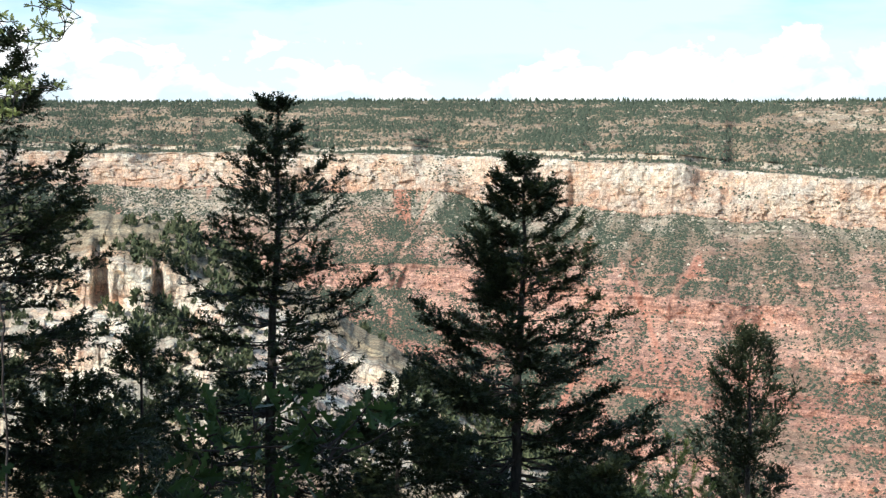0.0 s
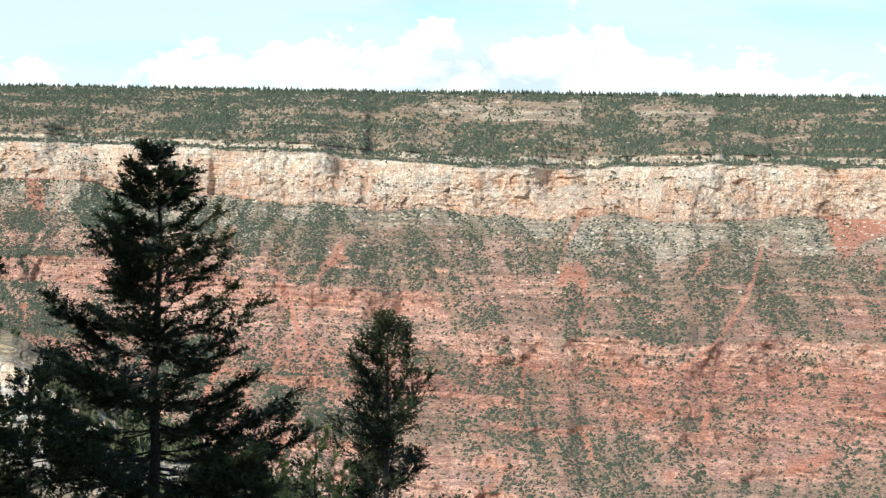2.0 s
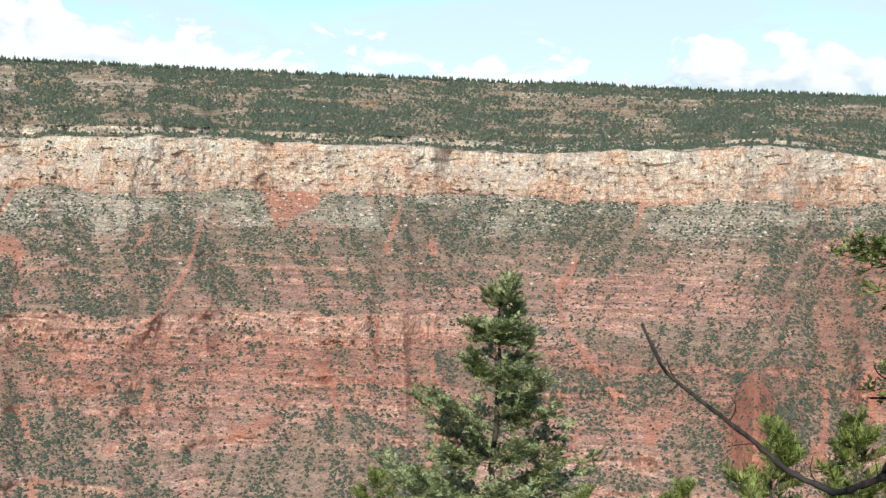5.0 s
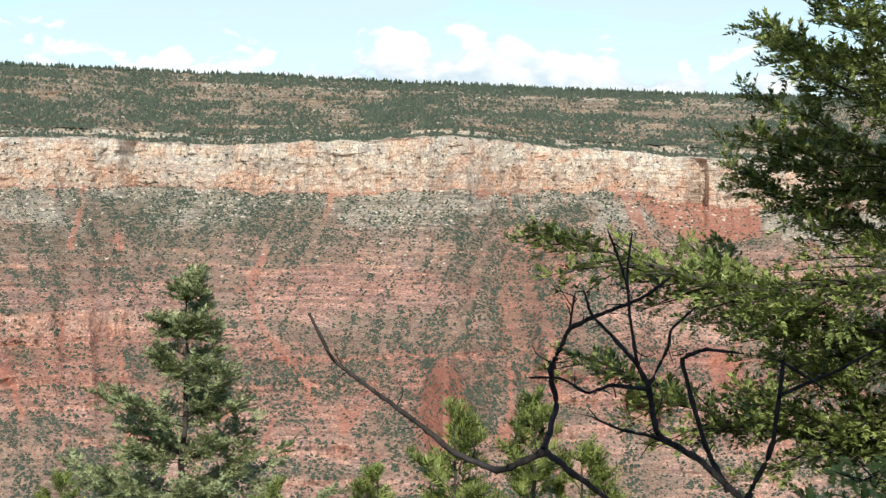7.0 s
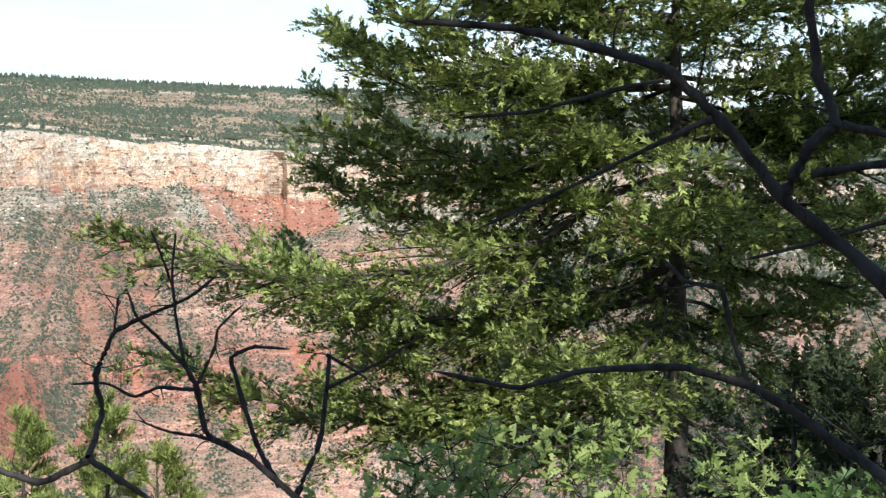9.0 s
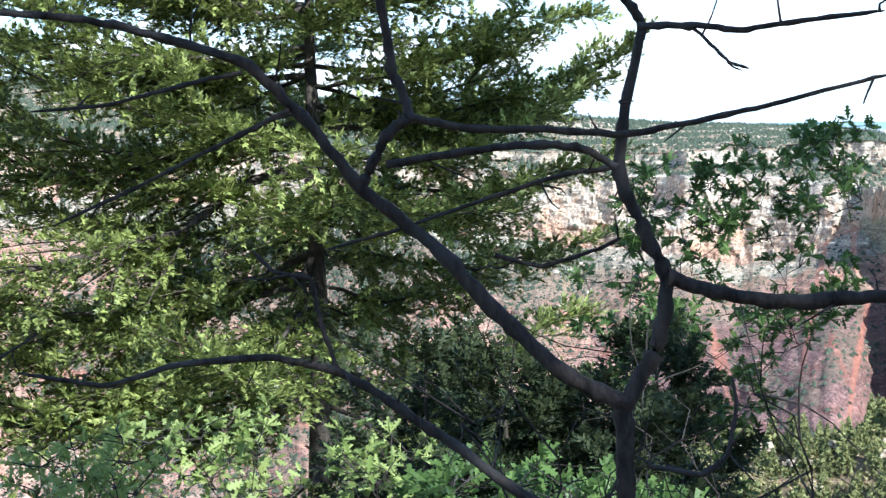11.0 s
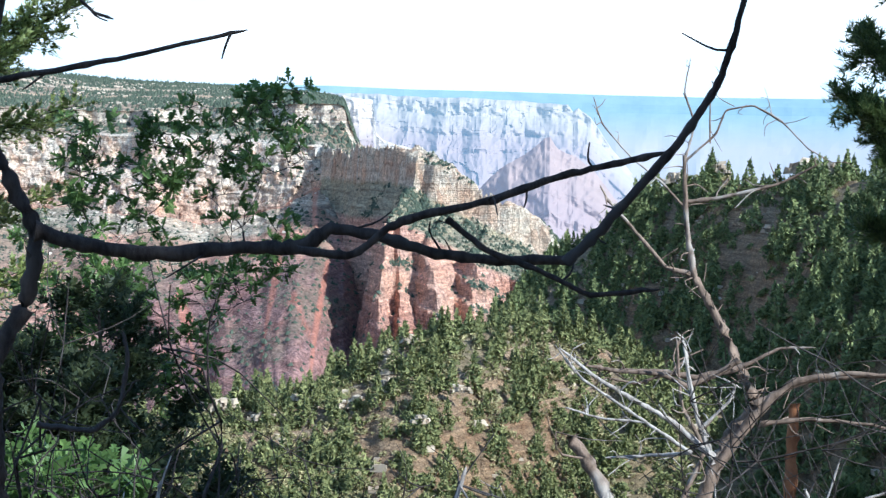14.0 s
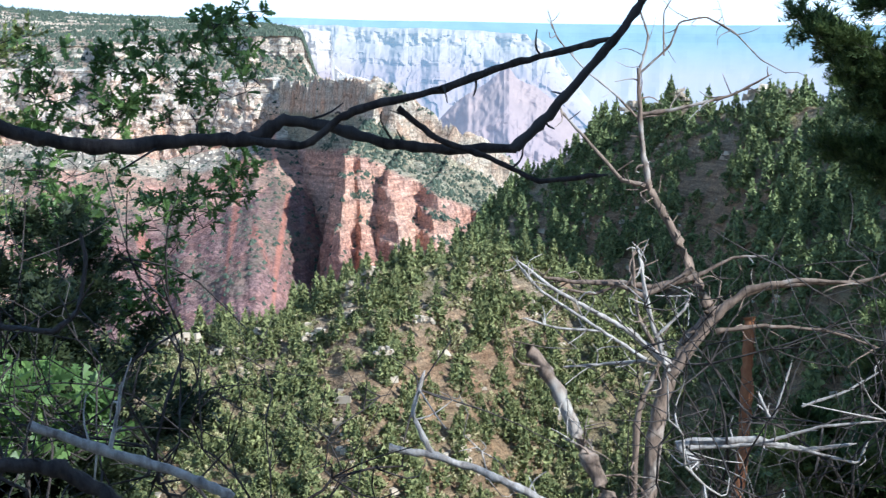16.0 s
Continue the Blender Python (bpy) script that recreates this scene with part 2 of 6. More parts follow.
def strata_material(name, stops, size=1.0, streaks=0.10, cover=(0.20, 0.18, 0.125), grain=1.0, cliff=(0.60, 0.70), tall=0.75):
    """Layered canyon rock: the layer attribute picks the stratum; bedding, joints, scree, scars and thin grass vary it."""
    mat, nodes, links, shader = material(name, 0.95)
    shader.inputs["Specular IOR Level"].default_value = 0.1
    layer = attr_node(nodes, "layer")
    wobble = noise_node(nodes, links, 0.02 / size, 4)
    shifted = math_node(nodes, links, "ADD", layer, math_node(nodes, links, "MULTIPLY", math_node(nodes, links, "SUBTRACT", wobble, 0.5), 0.03))
    base = ramp_node(nodes, links, shifted, stops)
    lo, hi = cliff
    in_cliff = ramp_node(nodes, links, layer, [(max(0.0, lo - 0.01), (0, 0, 0)), (lo + 0.005, (1, 1, 1)), (hi - 0.004, (1, 1, 1)), (min(1.0, hi + 0.01), (0, 0, 0))])
    beds = noise_node(nodes, links, 0.05 / size, 6, 0.66, (0.12, 0.12, 3.6))
    bed_tone = ramp_node(nodes, links, beds, [(0.36, (0.58, 0.54, 0.53)), (0.47, (0.94, 0.94, 0.94)), (0.54, (1.04, 1.03, 1.0)), (0.62, (1.34, 1.33, 1.30))])
    bed_share = math_node(nodes, links, "SUBTRACT", 0.8, math_node(nodes, links, "MULTIPLY", in_cliff, 0.5))
    base = mix_node(nodes, links, bed_share, base, bed_tone, "MULTIPLY")
    streak = noise_node(nodes, links, 0.075 / size, 6, 0.68, (1.0, 1.0, 0.30))
    streak_tone = ramp_node(nodes, links, streak, [(0.37, (0.50, 0.46, 0.45)), (0.47, (0.95, 0.94, 0.93)), (0.66, (1.20, 1.14, 1.06))])
    streak_share = math_node(nodes, links, "ADD", streaks, math_node(nodes, links, "MULTIPLY", in_cliff, 0.5))
    base = mix_node(nodes, links, streak_share, base, streak_tone, "MULTIPLY")
    blotch = noise_node(nodes, links, 0.028 / size, 5, 0.6)
    base = mix_node(nodes, links, 0.65, base, ramp_node(nodes, links, blotch, [(0.36, (1.04, 0.94, 0.88)), (0.48, (1.0, 1.0, 1.0)), (0.62, (0.90, 0.97, 1.04))]), "MULTIPLY")
    scree = noise_node(nodes, links, 0.22 / size, 6, 0.75)
    scree_tone = ramp_node(nodes, links, scree, [(0.38, (0.5, 0.5, 0.52)), (0.52, (1.0, 1.0, 1.0)), (0.66, (1.4, 1.32, 1.22))])
    stain = noise_node(nodes, links, 0.011 / size, 4, 0.6, (1.0, 1.0, 1.6))
    stain_tone = ramp_node(nodes, links, stain, [(0.40, (1.02, 0.86, 0.77)), (0.50, (1.0, 0.97, 0.94)), (0.60, (1.02, 1.02, 1.0))])
    base = mix_node(nodes, links, math_node(nodes, links, "MULTIPLY", in_cliff, 0.9), base, stain_tone, "MULTIPLY")
    base = mix_node(nodes, links, math_node(nodes, links, "SUBTRACT", 0.7, math_node(nodes, links, "MULTIPLY", in_cliff, 0.35)), base, scree_tone, "MULTIPLY")
    # ledges of the slopes and blocks of the cliff, each with its own tone and dark joints
    in_slope = math_node(nodes, links, "SUBTRACT", 1.0, in_cliff)
    ledge = ramp_node(nodes, links, cells_node(nodes, links, 0.11 / size, (0.60, 0.60, 2.2)), [(0.15, (0.74, 0.70, 0.68)), (0.45, (0.98, 0.97, 0.96)), (0.75, (1.26, 1.24, 1.20))])
    seam = ramp_node(nodes, links, cells_node(nodes, links, 0.11 / size, (0.60, 0.60, 2.2), "DISTANCE_TO_EDGE"), [(0.02, (0.66, 0.61, 0.60)), (0.08, (1, 1, 1))])
    ledge = mix_node(nodes, links, 1.0, ledge, seam, "MULTIPLY")
    base = mix_node(nodes, links, math_node(nodes, links, "MULTIPLY", in_slope, 0.6), base, ledge, "MULTIPLY")
    block = ramp_node(nodes, links, cells_node(nodes, links, 0.085 / size, (1.0, 1.0, tall)), [(0.15, (1.0, 0.86, 0.79)), (0.42, (0.98, 0.97, 0.96)), (0.75, (1.12, 1.14, 1.15))])
    crack = ramp_node(nodes, links, cells_node(nodes, links, 0.085 / size, (1.0, 1.0, tall), "DISTANCE_TO_EDGE"), [(0.01, (0.62, 0.57, 0.56)), (0.06, (1, 1, 1))])
    split = ramp_node(nodes, links, cells_node(nodes, links, 0.21 / size, (1.0, 1.0, 1.7 * tall), "DISTANCE_TO_EDGE"), [(0.02, (0.78, 0.74, 0.73)), (0.09, (1, 1, 1))])
    block = mix_node(nodes, links, 0.75, mix_node(nodes, links, 0.9, block, crack, "MULTIPLY"), split, "MULTIPLY")
    base = mix_node(nodes, links, math_node(nodes, links, "MULTIPLY", in_cliff, 0.9), base, block, "MULTIPLY")
    rubble = ramp_node(nodes, links, cells_node(nodes, links, 0.42 / size), [(0.2, (0.66, 0.64, 0.64)), (0.5, (1, 1, 1)), (0.8, (1.36, 1.34, 1.30))])
    base = mix_node(nodes, links, 0.62, base, rubble, "MULTIPLY")
    # bare red scars, then dry grass and low brush on the gentler ground
    base = mix_node(nodes, links, attr_node(nodes, "scar"), base, mix_node(nodes, links, 0.5, (0.56, 0.225, 0.145), scree_tone, "MULTIPLY"))
    grass = math_node(nodes, links, "ADD", attr_node(nodes, "grass"), math_node(nodes, links, "MULTIPLY", math_node(nodes, links, "SUBTRACT", scree, 0.5), 1.6))
    mask = ramp_node(nodes, links, grass, [(0.40, (0, 0, 0)), (0.85, (0.50, 0.50, 0.50))])
    green = mix_node(nodes, links, 0.7, cover, rubble, "MULTIPLY")
    base = mix_node(nodes, links, mask, base, green)
    links.new(base, shader.inputs["Base Color"])
    bump_node(nodes, links, math_node(nodes, links, "ADD", math_node(nodes, links, "ADD", beds, streak), math_node(nodes, links, "MULTIPLY", scree, 0.6)), 0.9 * grain, 6.0 * size, shader)
    return mat


RED, DEEP_RED, CREAM, SCREE = (0.56, 0.325, 0.25), (0.43, 0.215, 0.155), (0.73, 0.62, 0.485), (0.40, 0.31, 0.225)
# the first stop is the painted dark purple shade of the gorge slope
wall_rock = strata_material("canyon strata rock", [
    (0.0, (0.31, 0.185, 0.165)), (0.03, (0.60, 0.36, 0.28)), (0.18, (0.64, 0.40, 0.31)), (0.29, (0.52, 0.28, 0.21)), (0.33, (0.50, 0.265, 0.20)), (0.37, (0.66, 0.41, 0.315)), (0.42, RED), (0.50, (0.54, 0.34, 0.26)), (0.555, (0.46, 0.32, 0.24)), (0.582, (0.50, 0.43, 0.34)), (0.592, (0.50, 0.43, 0.34)), (0.597, (0.52, 0.29, 0.21)),
    (0.603, (0.68, 0.54, 0.43)), (0.66, (0.72, 0.62, 0.51)), (0.70, (0.77, 0.69, 0.58)), (0.71, SCREE), (0.734, SCREE), (0.738, (0.68, 0.58, 0.46)), (0.762, (0.68, 0.58, 0.46)), (0.768, SCREE), (0.80, SCREE), (0.88, SCREE), (0.886, (0.62, 0.52, 0.40)), (0.905, SCREE), (0.92, (0.62, 0.52, 0.40)), (0.935, SCREE), (1.0, (0.36, 0.30, 0.22))])


def leaf_material(name, dark, light, rough=0.6, through_light=0.0):
    mat, nodes, links, shader = material(name, rough)
    geo = nodes.new("ShaderNodeNewGeometry")
    big = noise_node(nodes, links, 0.9, 3)
    pick = math_node(nodes, links, "ADD", math_node(nodes, links, "MULTIPLY", geo.outputs["Random Per Island"], 0.65), math_node(nodes, links, "MULTIPLY", big, 0.4))
    col = ramp_node(nodes, links, pick, [(0.12, dark), (0.85, light)])
    links.new(col, shader.inputs["Base Color"])
    if through_light:
        thin = nodes.new("ShaderNodeBsdfTranslucent")
        links.new(col, thin.inputs[0])
        blend = nodes.new("ShaderNodeMixShader")
        blend.inputs[0].default_value = through_light
        links.new(shader.outputs[0], blend.inputs[1])
        links.new(thin.outputs[0], blend.inputs[2])
        links.new(blend.outputs[0], nodes["Material Output"].inputs[0])
    return mat


far_bush = leaf_material("far scrub", (0.040, 0.056, 0.040), (0.098, 0.115, 0.076), 0.9)
far_pine = leaf_material("far pine forest", (0.048, 0.068, 0.050), (0.090, 0.110, 0.070), 0.9)

pale_block = leaf_material("pale fallen sandstone", (0.46, 0.36, 0.27), (0.74, 0.64, 0.51), 0.95)

# ---- the canyon wall across the gorge ----
HEADS = [-26, -14, 0, 9, 15.5, 25, 34.6, 41, 49, 53.5, 58, 63, 70, 77, 84, 88, 91, 93.2, 94.4, 95.4, 96.5, 97.0, 100]
SKYLINE = [3.9, 3.94, 4.49, 4.55, 4.63, 4.60, 4.50, 4.40, 4.18, 4.00, 3.84, 3.72, 3.3, 2.8, 2.15, 1.80, 1.66, 1.52, 1.44, 1.36, 1.2, -0.4, -3.0]
LEDGE = [2.2, 2.26, 2.55, 2.38, 2.00, 2.20, 2.05, 1.98, 2.30, 1.90, 1.70, 1.44, 1.2, 0.9, 0.55, 0.5, 0.6, 0.75, 0.8, 0.85, 0.8, -0.7, -4.0]
CLIFF_TOP = [1.9, 1.98, 2.22, 2.05, 1.50, 1.80, 1.70, 1.58, 2.02, 1.60, 1.35, 1.11, 0.85, 0.4, -0.4, -0.4, -0.43, -0.68, -0.75, -0.85, -1.0, -1.3, -5.0]
CLIFF_FOOT = [0.7, 0.74, 0.60, 0.05, -0.38, -0.25, -0.38, -0.20, 0.0, -0.25, -0.45, -0.66, -1.2, -1.9, -3.0, -3.7, -3.8, -3.4, -3.0, -2.5, -2.8, -3.5, -7.0]
CLIFF_FAR = [3700, 3700, 3250, 2950, 2900, 2850, 2850, 2850, 2800, 2950, 3000, 3000, 2700, 2350, 2150, 2050, 2000, 1980, 1960, 1950, 1950, 1950, 2100]


def bands_to_run(v, bands):
    """How far back each height lies: steep where a band of ledges stands out."""
    w = np.ones_like(v)
    for lo, hi, strength in bands:
        edge = 0.006
        w = w * (1 - strength * ramp(v, lo - edge, lo + edge) * (1 - ramp(v, hi - edge, hi + edge)))
    run = np.cumsum(w, axis=0)
    run = run - run[:1]
    return run / run[-1:]


def steepness(v):
    du, dv = v[1:, :-1] - v[:-1, :-1], v[:-1, 1:] - v[:-1, :-1]
    nrm = np.cross(du, dv)
    nrm /= np.linalg.norm(nrm, axis=-1, keepdims=True) + 1e-9
    flat = np.abs(nrm[..., 2])
    return np.pad(flat, ((0, 1), (0, 1)), mode="edge")


def canyon_wall():
    az = np.arange(-21, 99.0, 0.085)
    x = np.radians(az) * 2700.0
    sky_el, ledge_el, top_el, foot_el, far = (np.interp(az, HEADS, t) for t in (SKYLINE, LEDGE, CLIFF_TOP, CLIFF_FOOT, CLIFF_FAR))
    tangent = lambda e: np.tan(np.radians(e))
    far = far + 55 * fbm(x / 420, 0 * x, 3, 3) + 22 * fbm(x / 130, 0 * x, 9, 3)
    foot_el = foot_el + 0.30 * fbm(x / 110, 0 * x, 21, 4)
    top_el = top_el + 0.08 * fbm(x / 70, 0 * x, 22, 4)
    sky_el = sky_el + 0.03 * fbm(x / 200, 0 * x, 23, 3)
    foot_z, top_z = far * tangent(foot_el), far * tangent(top_el)
    ones = np.ones_like(az)
    # scree, red slopes and ledges below the cliff
    n = 130
    v = np.linspace(0, 1, n)[:, None] * ones
    gate = lambda seed, s: 0.25 + 0.75 * ramp(fbm(x / s, 0 * x, seed, 3), -0.35, 0.35)
    west = 1 - ramp(az, 13.5, 16.0)
    drift = 0.012 * fbm(x / 500, 0 * x, 31, 2)
    bands = [(0.66 + drift, 0.745 + drift, 0.95 * west), (0.565 + drift, 0.66 + drift, 0.93 * (1 - west) * (1 - ramp(az, 35, 39)))]
    for k, (lo, hi) in enumerate([(0.06, 0.085), (0.13, 0.15), (0.20, 0.235), (0.28, 0.30), (0.34, 0.37), (0.42, 0.44), (0.47, 0.50), (0.54, 0.556), (0.76, 0.775), (0.80, 0.812)]):
        bands.append((lo + drift, hi + drift, 0.92 * gate(40 + k, 260)))
    run = bands_to_run(v, bands)
    bottom_r, bottom_z = far - 1180, -560.0 * ones
    r1 = bottom_r + (far - bottom_r) * run
    z1 = bottom_z + (foot_z - bottom_z) * v
    bend = 90 * fbm(v * 2.2, x / 300, 50, 2)
    lean_a, lean_b = ridged((x + bend + 330 * v) / 230, v * 1.1, 51, 3), ridged((x + bend - 330 * v) / 210, v * 1.1 + 9, 52, 3)
    gully = np.maximum(lean_a, lean_b) - 0.66
    fine = ridged((x + bend + 120 * v) / 60, v * 4, 55, 3) - 0.55
    env = np.sin(np.pi * np.clip(v, 0, 1)) ** 0.6
    r1 = r1 - env * (62 * gully + 20 * fine) + 7 * fbm(x / 24, z1 / 20, 58, 3)
    # the pyramid of red rock and the wall behind it
    lower = np.clip(-255 - z1, 0, 400)
    pyramid = np.maximum(0, 1 - np.abs(az - 48.8) / (0.30 + lower / 70)) * ramp(lower, 0, 25) * (1 - ramp(lower, 60, 130))
    r1 = r1 - 120 * pyramid
    tall = ramp(v, 0.42, 0.56) * (1 - ramp(v, 0.84, 0.92))
    red_face = tall * ramp(az, 50.6, 51.2) * (1 - ramp(az, 53.6, 54.6))
    r1 = r1 - tall * 70 * ramp(az, 51.2, 53.7) * (1 - ramp(az, 53.7, 57.0))
    el1 = np.degrees(np.arctan2(z1, r1))
    r1 = r1 + 130 * ramp(el1, -9.9, -9.5) * (1 - ramp(el1, -8.2, -8.0)) * ramp(az, 56.0, 56.1) * (1 - ramp(az, 57.3, 57.5))
    r1 = r1 - 220 * ramp(az, 85.5, 93.5) * (1 - ramp(az, 93.8, 96.5)) * (1 - ramp(v, 0.74, 1.0))
    layer1 = 0.6 * v + (0.31 - 0.6 * v) * red_face
    # shade on the gorge slope under the cliff, painted as a dark purple layer
    gorge_shade = ramp(az, 84.5, 88.5) * (1 - ramp(v, 0.84, 0.97))
    layer1 = layer1 * (1 - gorge_shade) - 0.10 * gorge_shade
    # pale cliff
    n2 = 44
    w = np.linspace(0, 1, n2 + 1)[1:, None] * ones
    z2 = foot_z + (top_z - foot_z) * w
    flutes = 10 * fbm(x / 70, z2 / 220, 61, 3) - 6 * ridged(x / 26, z2 / 120, 64, 3) + 3.2 * fbm(x / 9, z2 / 9, 67, 2)
    wx, wz = x + 9 * fbm(x / 25, z2 / 25, 161, 2), z2 + 7 * fbm(x / 30, z2 / 22, 163, 2)
    blocks = (4 + 9 * ramp(fbm(x / 140, z2 / 90, 167, 2), -0.2, 0.3)) * lattice(np.floor(wx / 17).astype(np.int64), np.floor(wz / 21).astype(np.int64), 5) + 3 * lattice(np.floor(wx / 7).astype(np.int64), np.floor(wz / 8).astype(np.int64), 6)
    flutes = flutes + blocks
    steps = 2.6 * (np.floor(z2 / 13 + 1.5 * fbm(x / 120, 0 * x, 68, 2)) - z2 / 13)
    broken = np.exp(-((az - 20.6) / 1.9) ** 2) + 0.8 * ramp(fbm(x / 260, 0 * x, 69, 2), 0.35, 0.7)
    alcove = sum(d * np.exp(-((az - a) / s) ** 4) for a, s, d in ((69.0, 0.3, 70), (79.5, 0.35, 60), (5.2, 0.25, 30)))
    alcove = alcove + sum(d * np.where(az < a, np.exp(-((az - a) / 0.5) ** 2), np.exp(-((az - a) / 0.12) ** 2)) for a, d in ((58.95, 75), (64.4, 75), (67.0, 60), (36.5, 35), (29.4, 35)))
    prow = sum(-d * np.maximum(0, 1 - np.abs(az - a) / s) for a, s, d in ((49.6, 1.5, 50), (23.9, 1.3, 50), (0.0, 0.9, 50), (-0.4, 0.5, 30)))
    pinch = np.sin(np.pi * np.clip(w * 0.9 + 0.1, 0, 1)) ** 0.4
    r2 = far + 26 * w + pinch * (flutes + steps) + broken * 75 * ramp(w, 0.15, 0.8) + (alcove + prow) * (1 - w) ** 0.6
    join = np.clip(1 - (1 - v) * 9, 0, 1)
    r1 = r1 + join * (r2[0] - r1[-1])
    layer2 = 0.6 + 0.1 * w
    # bench, ledge and wooded upper slopes
    ledge_z = (far + 130) * tangent(ledge_el)
    n3 = 9
    b = np.linspace(0, 1, n3 + 1)[1:, None] * ones
    r3 = r2[-1] + 95 * b + 8 * fbm(x / 40, b * 2, 71, 3)
    z3 = top_z + (ledge_z - top_z) * 0.45 * b + 3 * fbm(x / 30, b * 3, 72, 2)
    layer3 = 0.7 + 0.035 * b
    n4 = 6
    c = np.linspace(0, 1, n4 + 1)[1:, None] * ones
    show = ramp(fbm(x / 110, 0 * x, 73, 3), -0.5, 0.0)
    r4 = r3[-1] + 6 * c + (1 - show) * 45 * c + 7 * fbm(x / 22, c, 74, 3)
    z4 = z3[-1] + (ledge_z - z3[-1]) * c
    layer4 = 0.735 + 0.03 * c
    rim_r = np.minimum(far + np.interp(az, [80, 92], [640, 2700]), 4860)
    rim_z = rim_r * tangent(sky_el) - 7
    n5 = 60
    d = np.linspace(0, 1, n5 + 1)[1:, None] * ones
    up = [(0.10, 0.14, 0.8 * gate(80, 180)), (0.30, 0.34, 0.75 * gate(81, 200)), (0.52, 0.58, 0.9 * gate(82, 220)), (0.66, 0.70, 0.85 * gate(83, 150)), (0.76, 0.80, 0.8 * gate(84, 170))]
    spurs_up = ridged((x + 40 * fbm(d * 2, x / 200, 88, 2)) / 250, d * 0.5, 85, 3)
    nose = ramp(spurs_up, 0.44, 0.60)
    r5 = r4[-1] + (rim_r - r4[-1]) * bands_to_run(d, up) - np.sin(np.pi * d) * (100 * (spurs_up - 0.55) + 26 * (ridged(x / 70, d, 86, 2) - 0.5)) + 5 * fbm(x / 20, d * 9, 87, 2)
    z5 = z4[-1] + (rim_z - z4[-1]) * d
    bare = np.clip(nose * (0.35 + 0.65 * ramp(d, 0.42, 0.56)) * (1 - ramp(d, 0.80, 0.88)) + 0.5 * ramp(fbm(x / 60, d * 8, 89, 3), 0.25, 0.6), 0, 1)
    bare = np.clip(bare * (0.30 + 0.70 * ramp(az, 10.0, 18.0)) * (1 - 0.45 * ramp(az, 32.0, 40.0) * (1 - ramp(az, 80.0, 86.0))) + 0.45 * ramp(az, 84.0, 90.0), 0, 1)
    layer5 = 0.80 + (0.765 + 0.235 * d - 0.80) * np.maximum(bare, ramp(d, 0.93, 0.97))
    n6 = 5
    e = np.linspace(0, 1, n6 + 1)[1:, None] * ones
    r6 = rim_r + (4900 - rim_r) * e ** 2
    z6 = rim_z - 12 * e
    r, z = np.vstack([r1, r2, r3, r4, r5, r6]), np.vstack([z1, z2, z3, z4, z5, z6])
    layer = np.vstack([layer1, layer2, layer3, layer4, layer5, 1 + 0 * e])
    a3 = np.radians(np.broadcast_to(az, r.shape))
    flat = steepness(np.stack([r * np.sin(a3), r * np.cos(a3), z], -1))
    rows = np.arange(len(layer))[:, None]
    patch = 0.8 * fbm((x + rows * 3.0) / 120, rows / 20, 95, 4) + 0.4 * fbm(x / 40, rows / 12, 96, 3)
    hollow = np.zeros_like(layer)
    hollow[:n] = -5.0 * (gully - gully.mean())
    chute = np.zeros_like(layer)
    chute[:n] = ramp(np.maximum(ridged((x + bend + 250 * v) / 95, v * 1.4, 171, 2), ridged((x + bend - 250 * v) / 105, v * 1.4, 172, 2)), 0.905, 0.95)
    chute = chute * (fbm(x / 150, rows / 30, 173, 2) > -0.1) * ramp(np.abs(az - 48.3), 1.2, 2.0)
    upper = layer > 0.77
    hollow = np.where(upper, 1.1 * fbm((x + rows * 5) / 90, rows / 26, 174, 3), hollow)
    patch = patch + 0.8 * hollow
    strip = np.zeros_like(layer)
    strip[:n] = 1.1 * fbm((x + 260 * v) / 330, v * 10, 176, 3) + 0.12 * ramp(v, 0.74, 0.86) - 0.25 * ramp(v, 0.55, 0.60) * (1 - ramp(v, 0.70, 0.76))
    strip = np.where(upper, 0.30 + 0.5 * ramp(layer, 0.93, 0.95) - 0.5 * ramp(fbm(x / 200, rows / 14, 177, 3), 0.0, 0.4), strip)
    cone = np.zeros_like(layer)
    cone[:n] = ramp(v, 0.72, 0.80) * (ridged((x + 60 * fbm(x / 200, v * 3, 185, 2)) / 170, v * 0.6, 186, 2) - 0.55 + 0.25 * fbm(x / 45, v * 14, 187, 3))
    strip = strip - 1.7 * np.maximum(cone, -0.25)
    strip[:n] = strip[:n] + 0.16 * (1 - ramp(v, 0.50, 0.58))
    talus = 0.045 * ramp(cone, 0.02, 0.2)
    layer = np.where(layer < 0.597, np.minimum(layer + talus, 0.585), layer)
    wooded = ramp(flat, 0.20, 0.55) * np.where(upper, np.clip(0.46 + 0.5 * patch + strip, 0.08, 1), np.clip(0.58 + 0.22 * patch + 0.75 * strip + 0.6 * fbm((x + 2.0 * rows) / 60, rows / 3.2, 178, 3), 0.22, 0.92))
    scar = np.zeros_like(layer)
    tip_x = fbm(x / 150, 0 * x, 181, 2)
    scar[:n] = 0.8 * ramp(ridged((x + 40 * np.sin(v * 9)) / 190, 0 * v, 182, 1) - 2.2 * (1 - v) - 0.3 * (tip_x < 0.0), 0.66, 0.74) * (v > 0.80)
    scar = np.maximum(scar, 0.6 * chute)
    scar[:n] = np.maximum(scar[:n], np.maximum(0.75 * ramp(pyramid, 0.08, 0.25), 0.25 * red_face))
    wooded = wooded * (1 - 0.95 * np.maximum(chute, scar))
    n5_at = n + n2 + n3 + n4
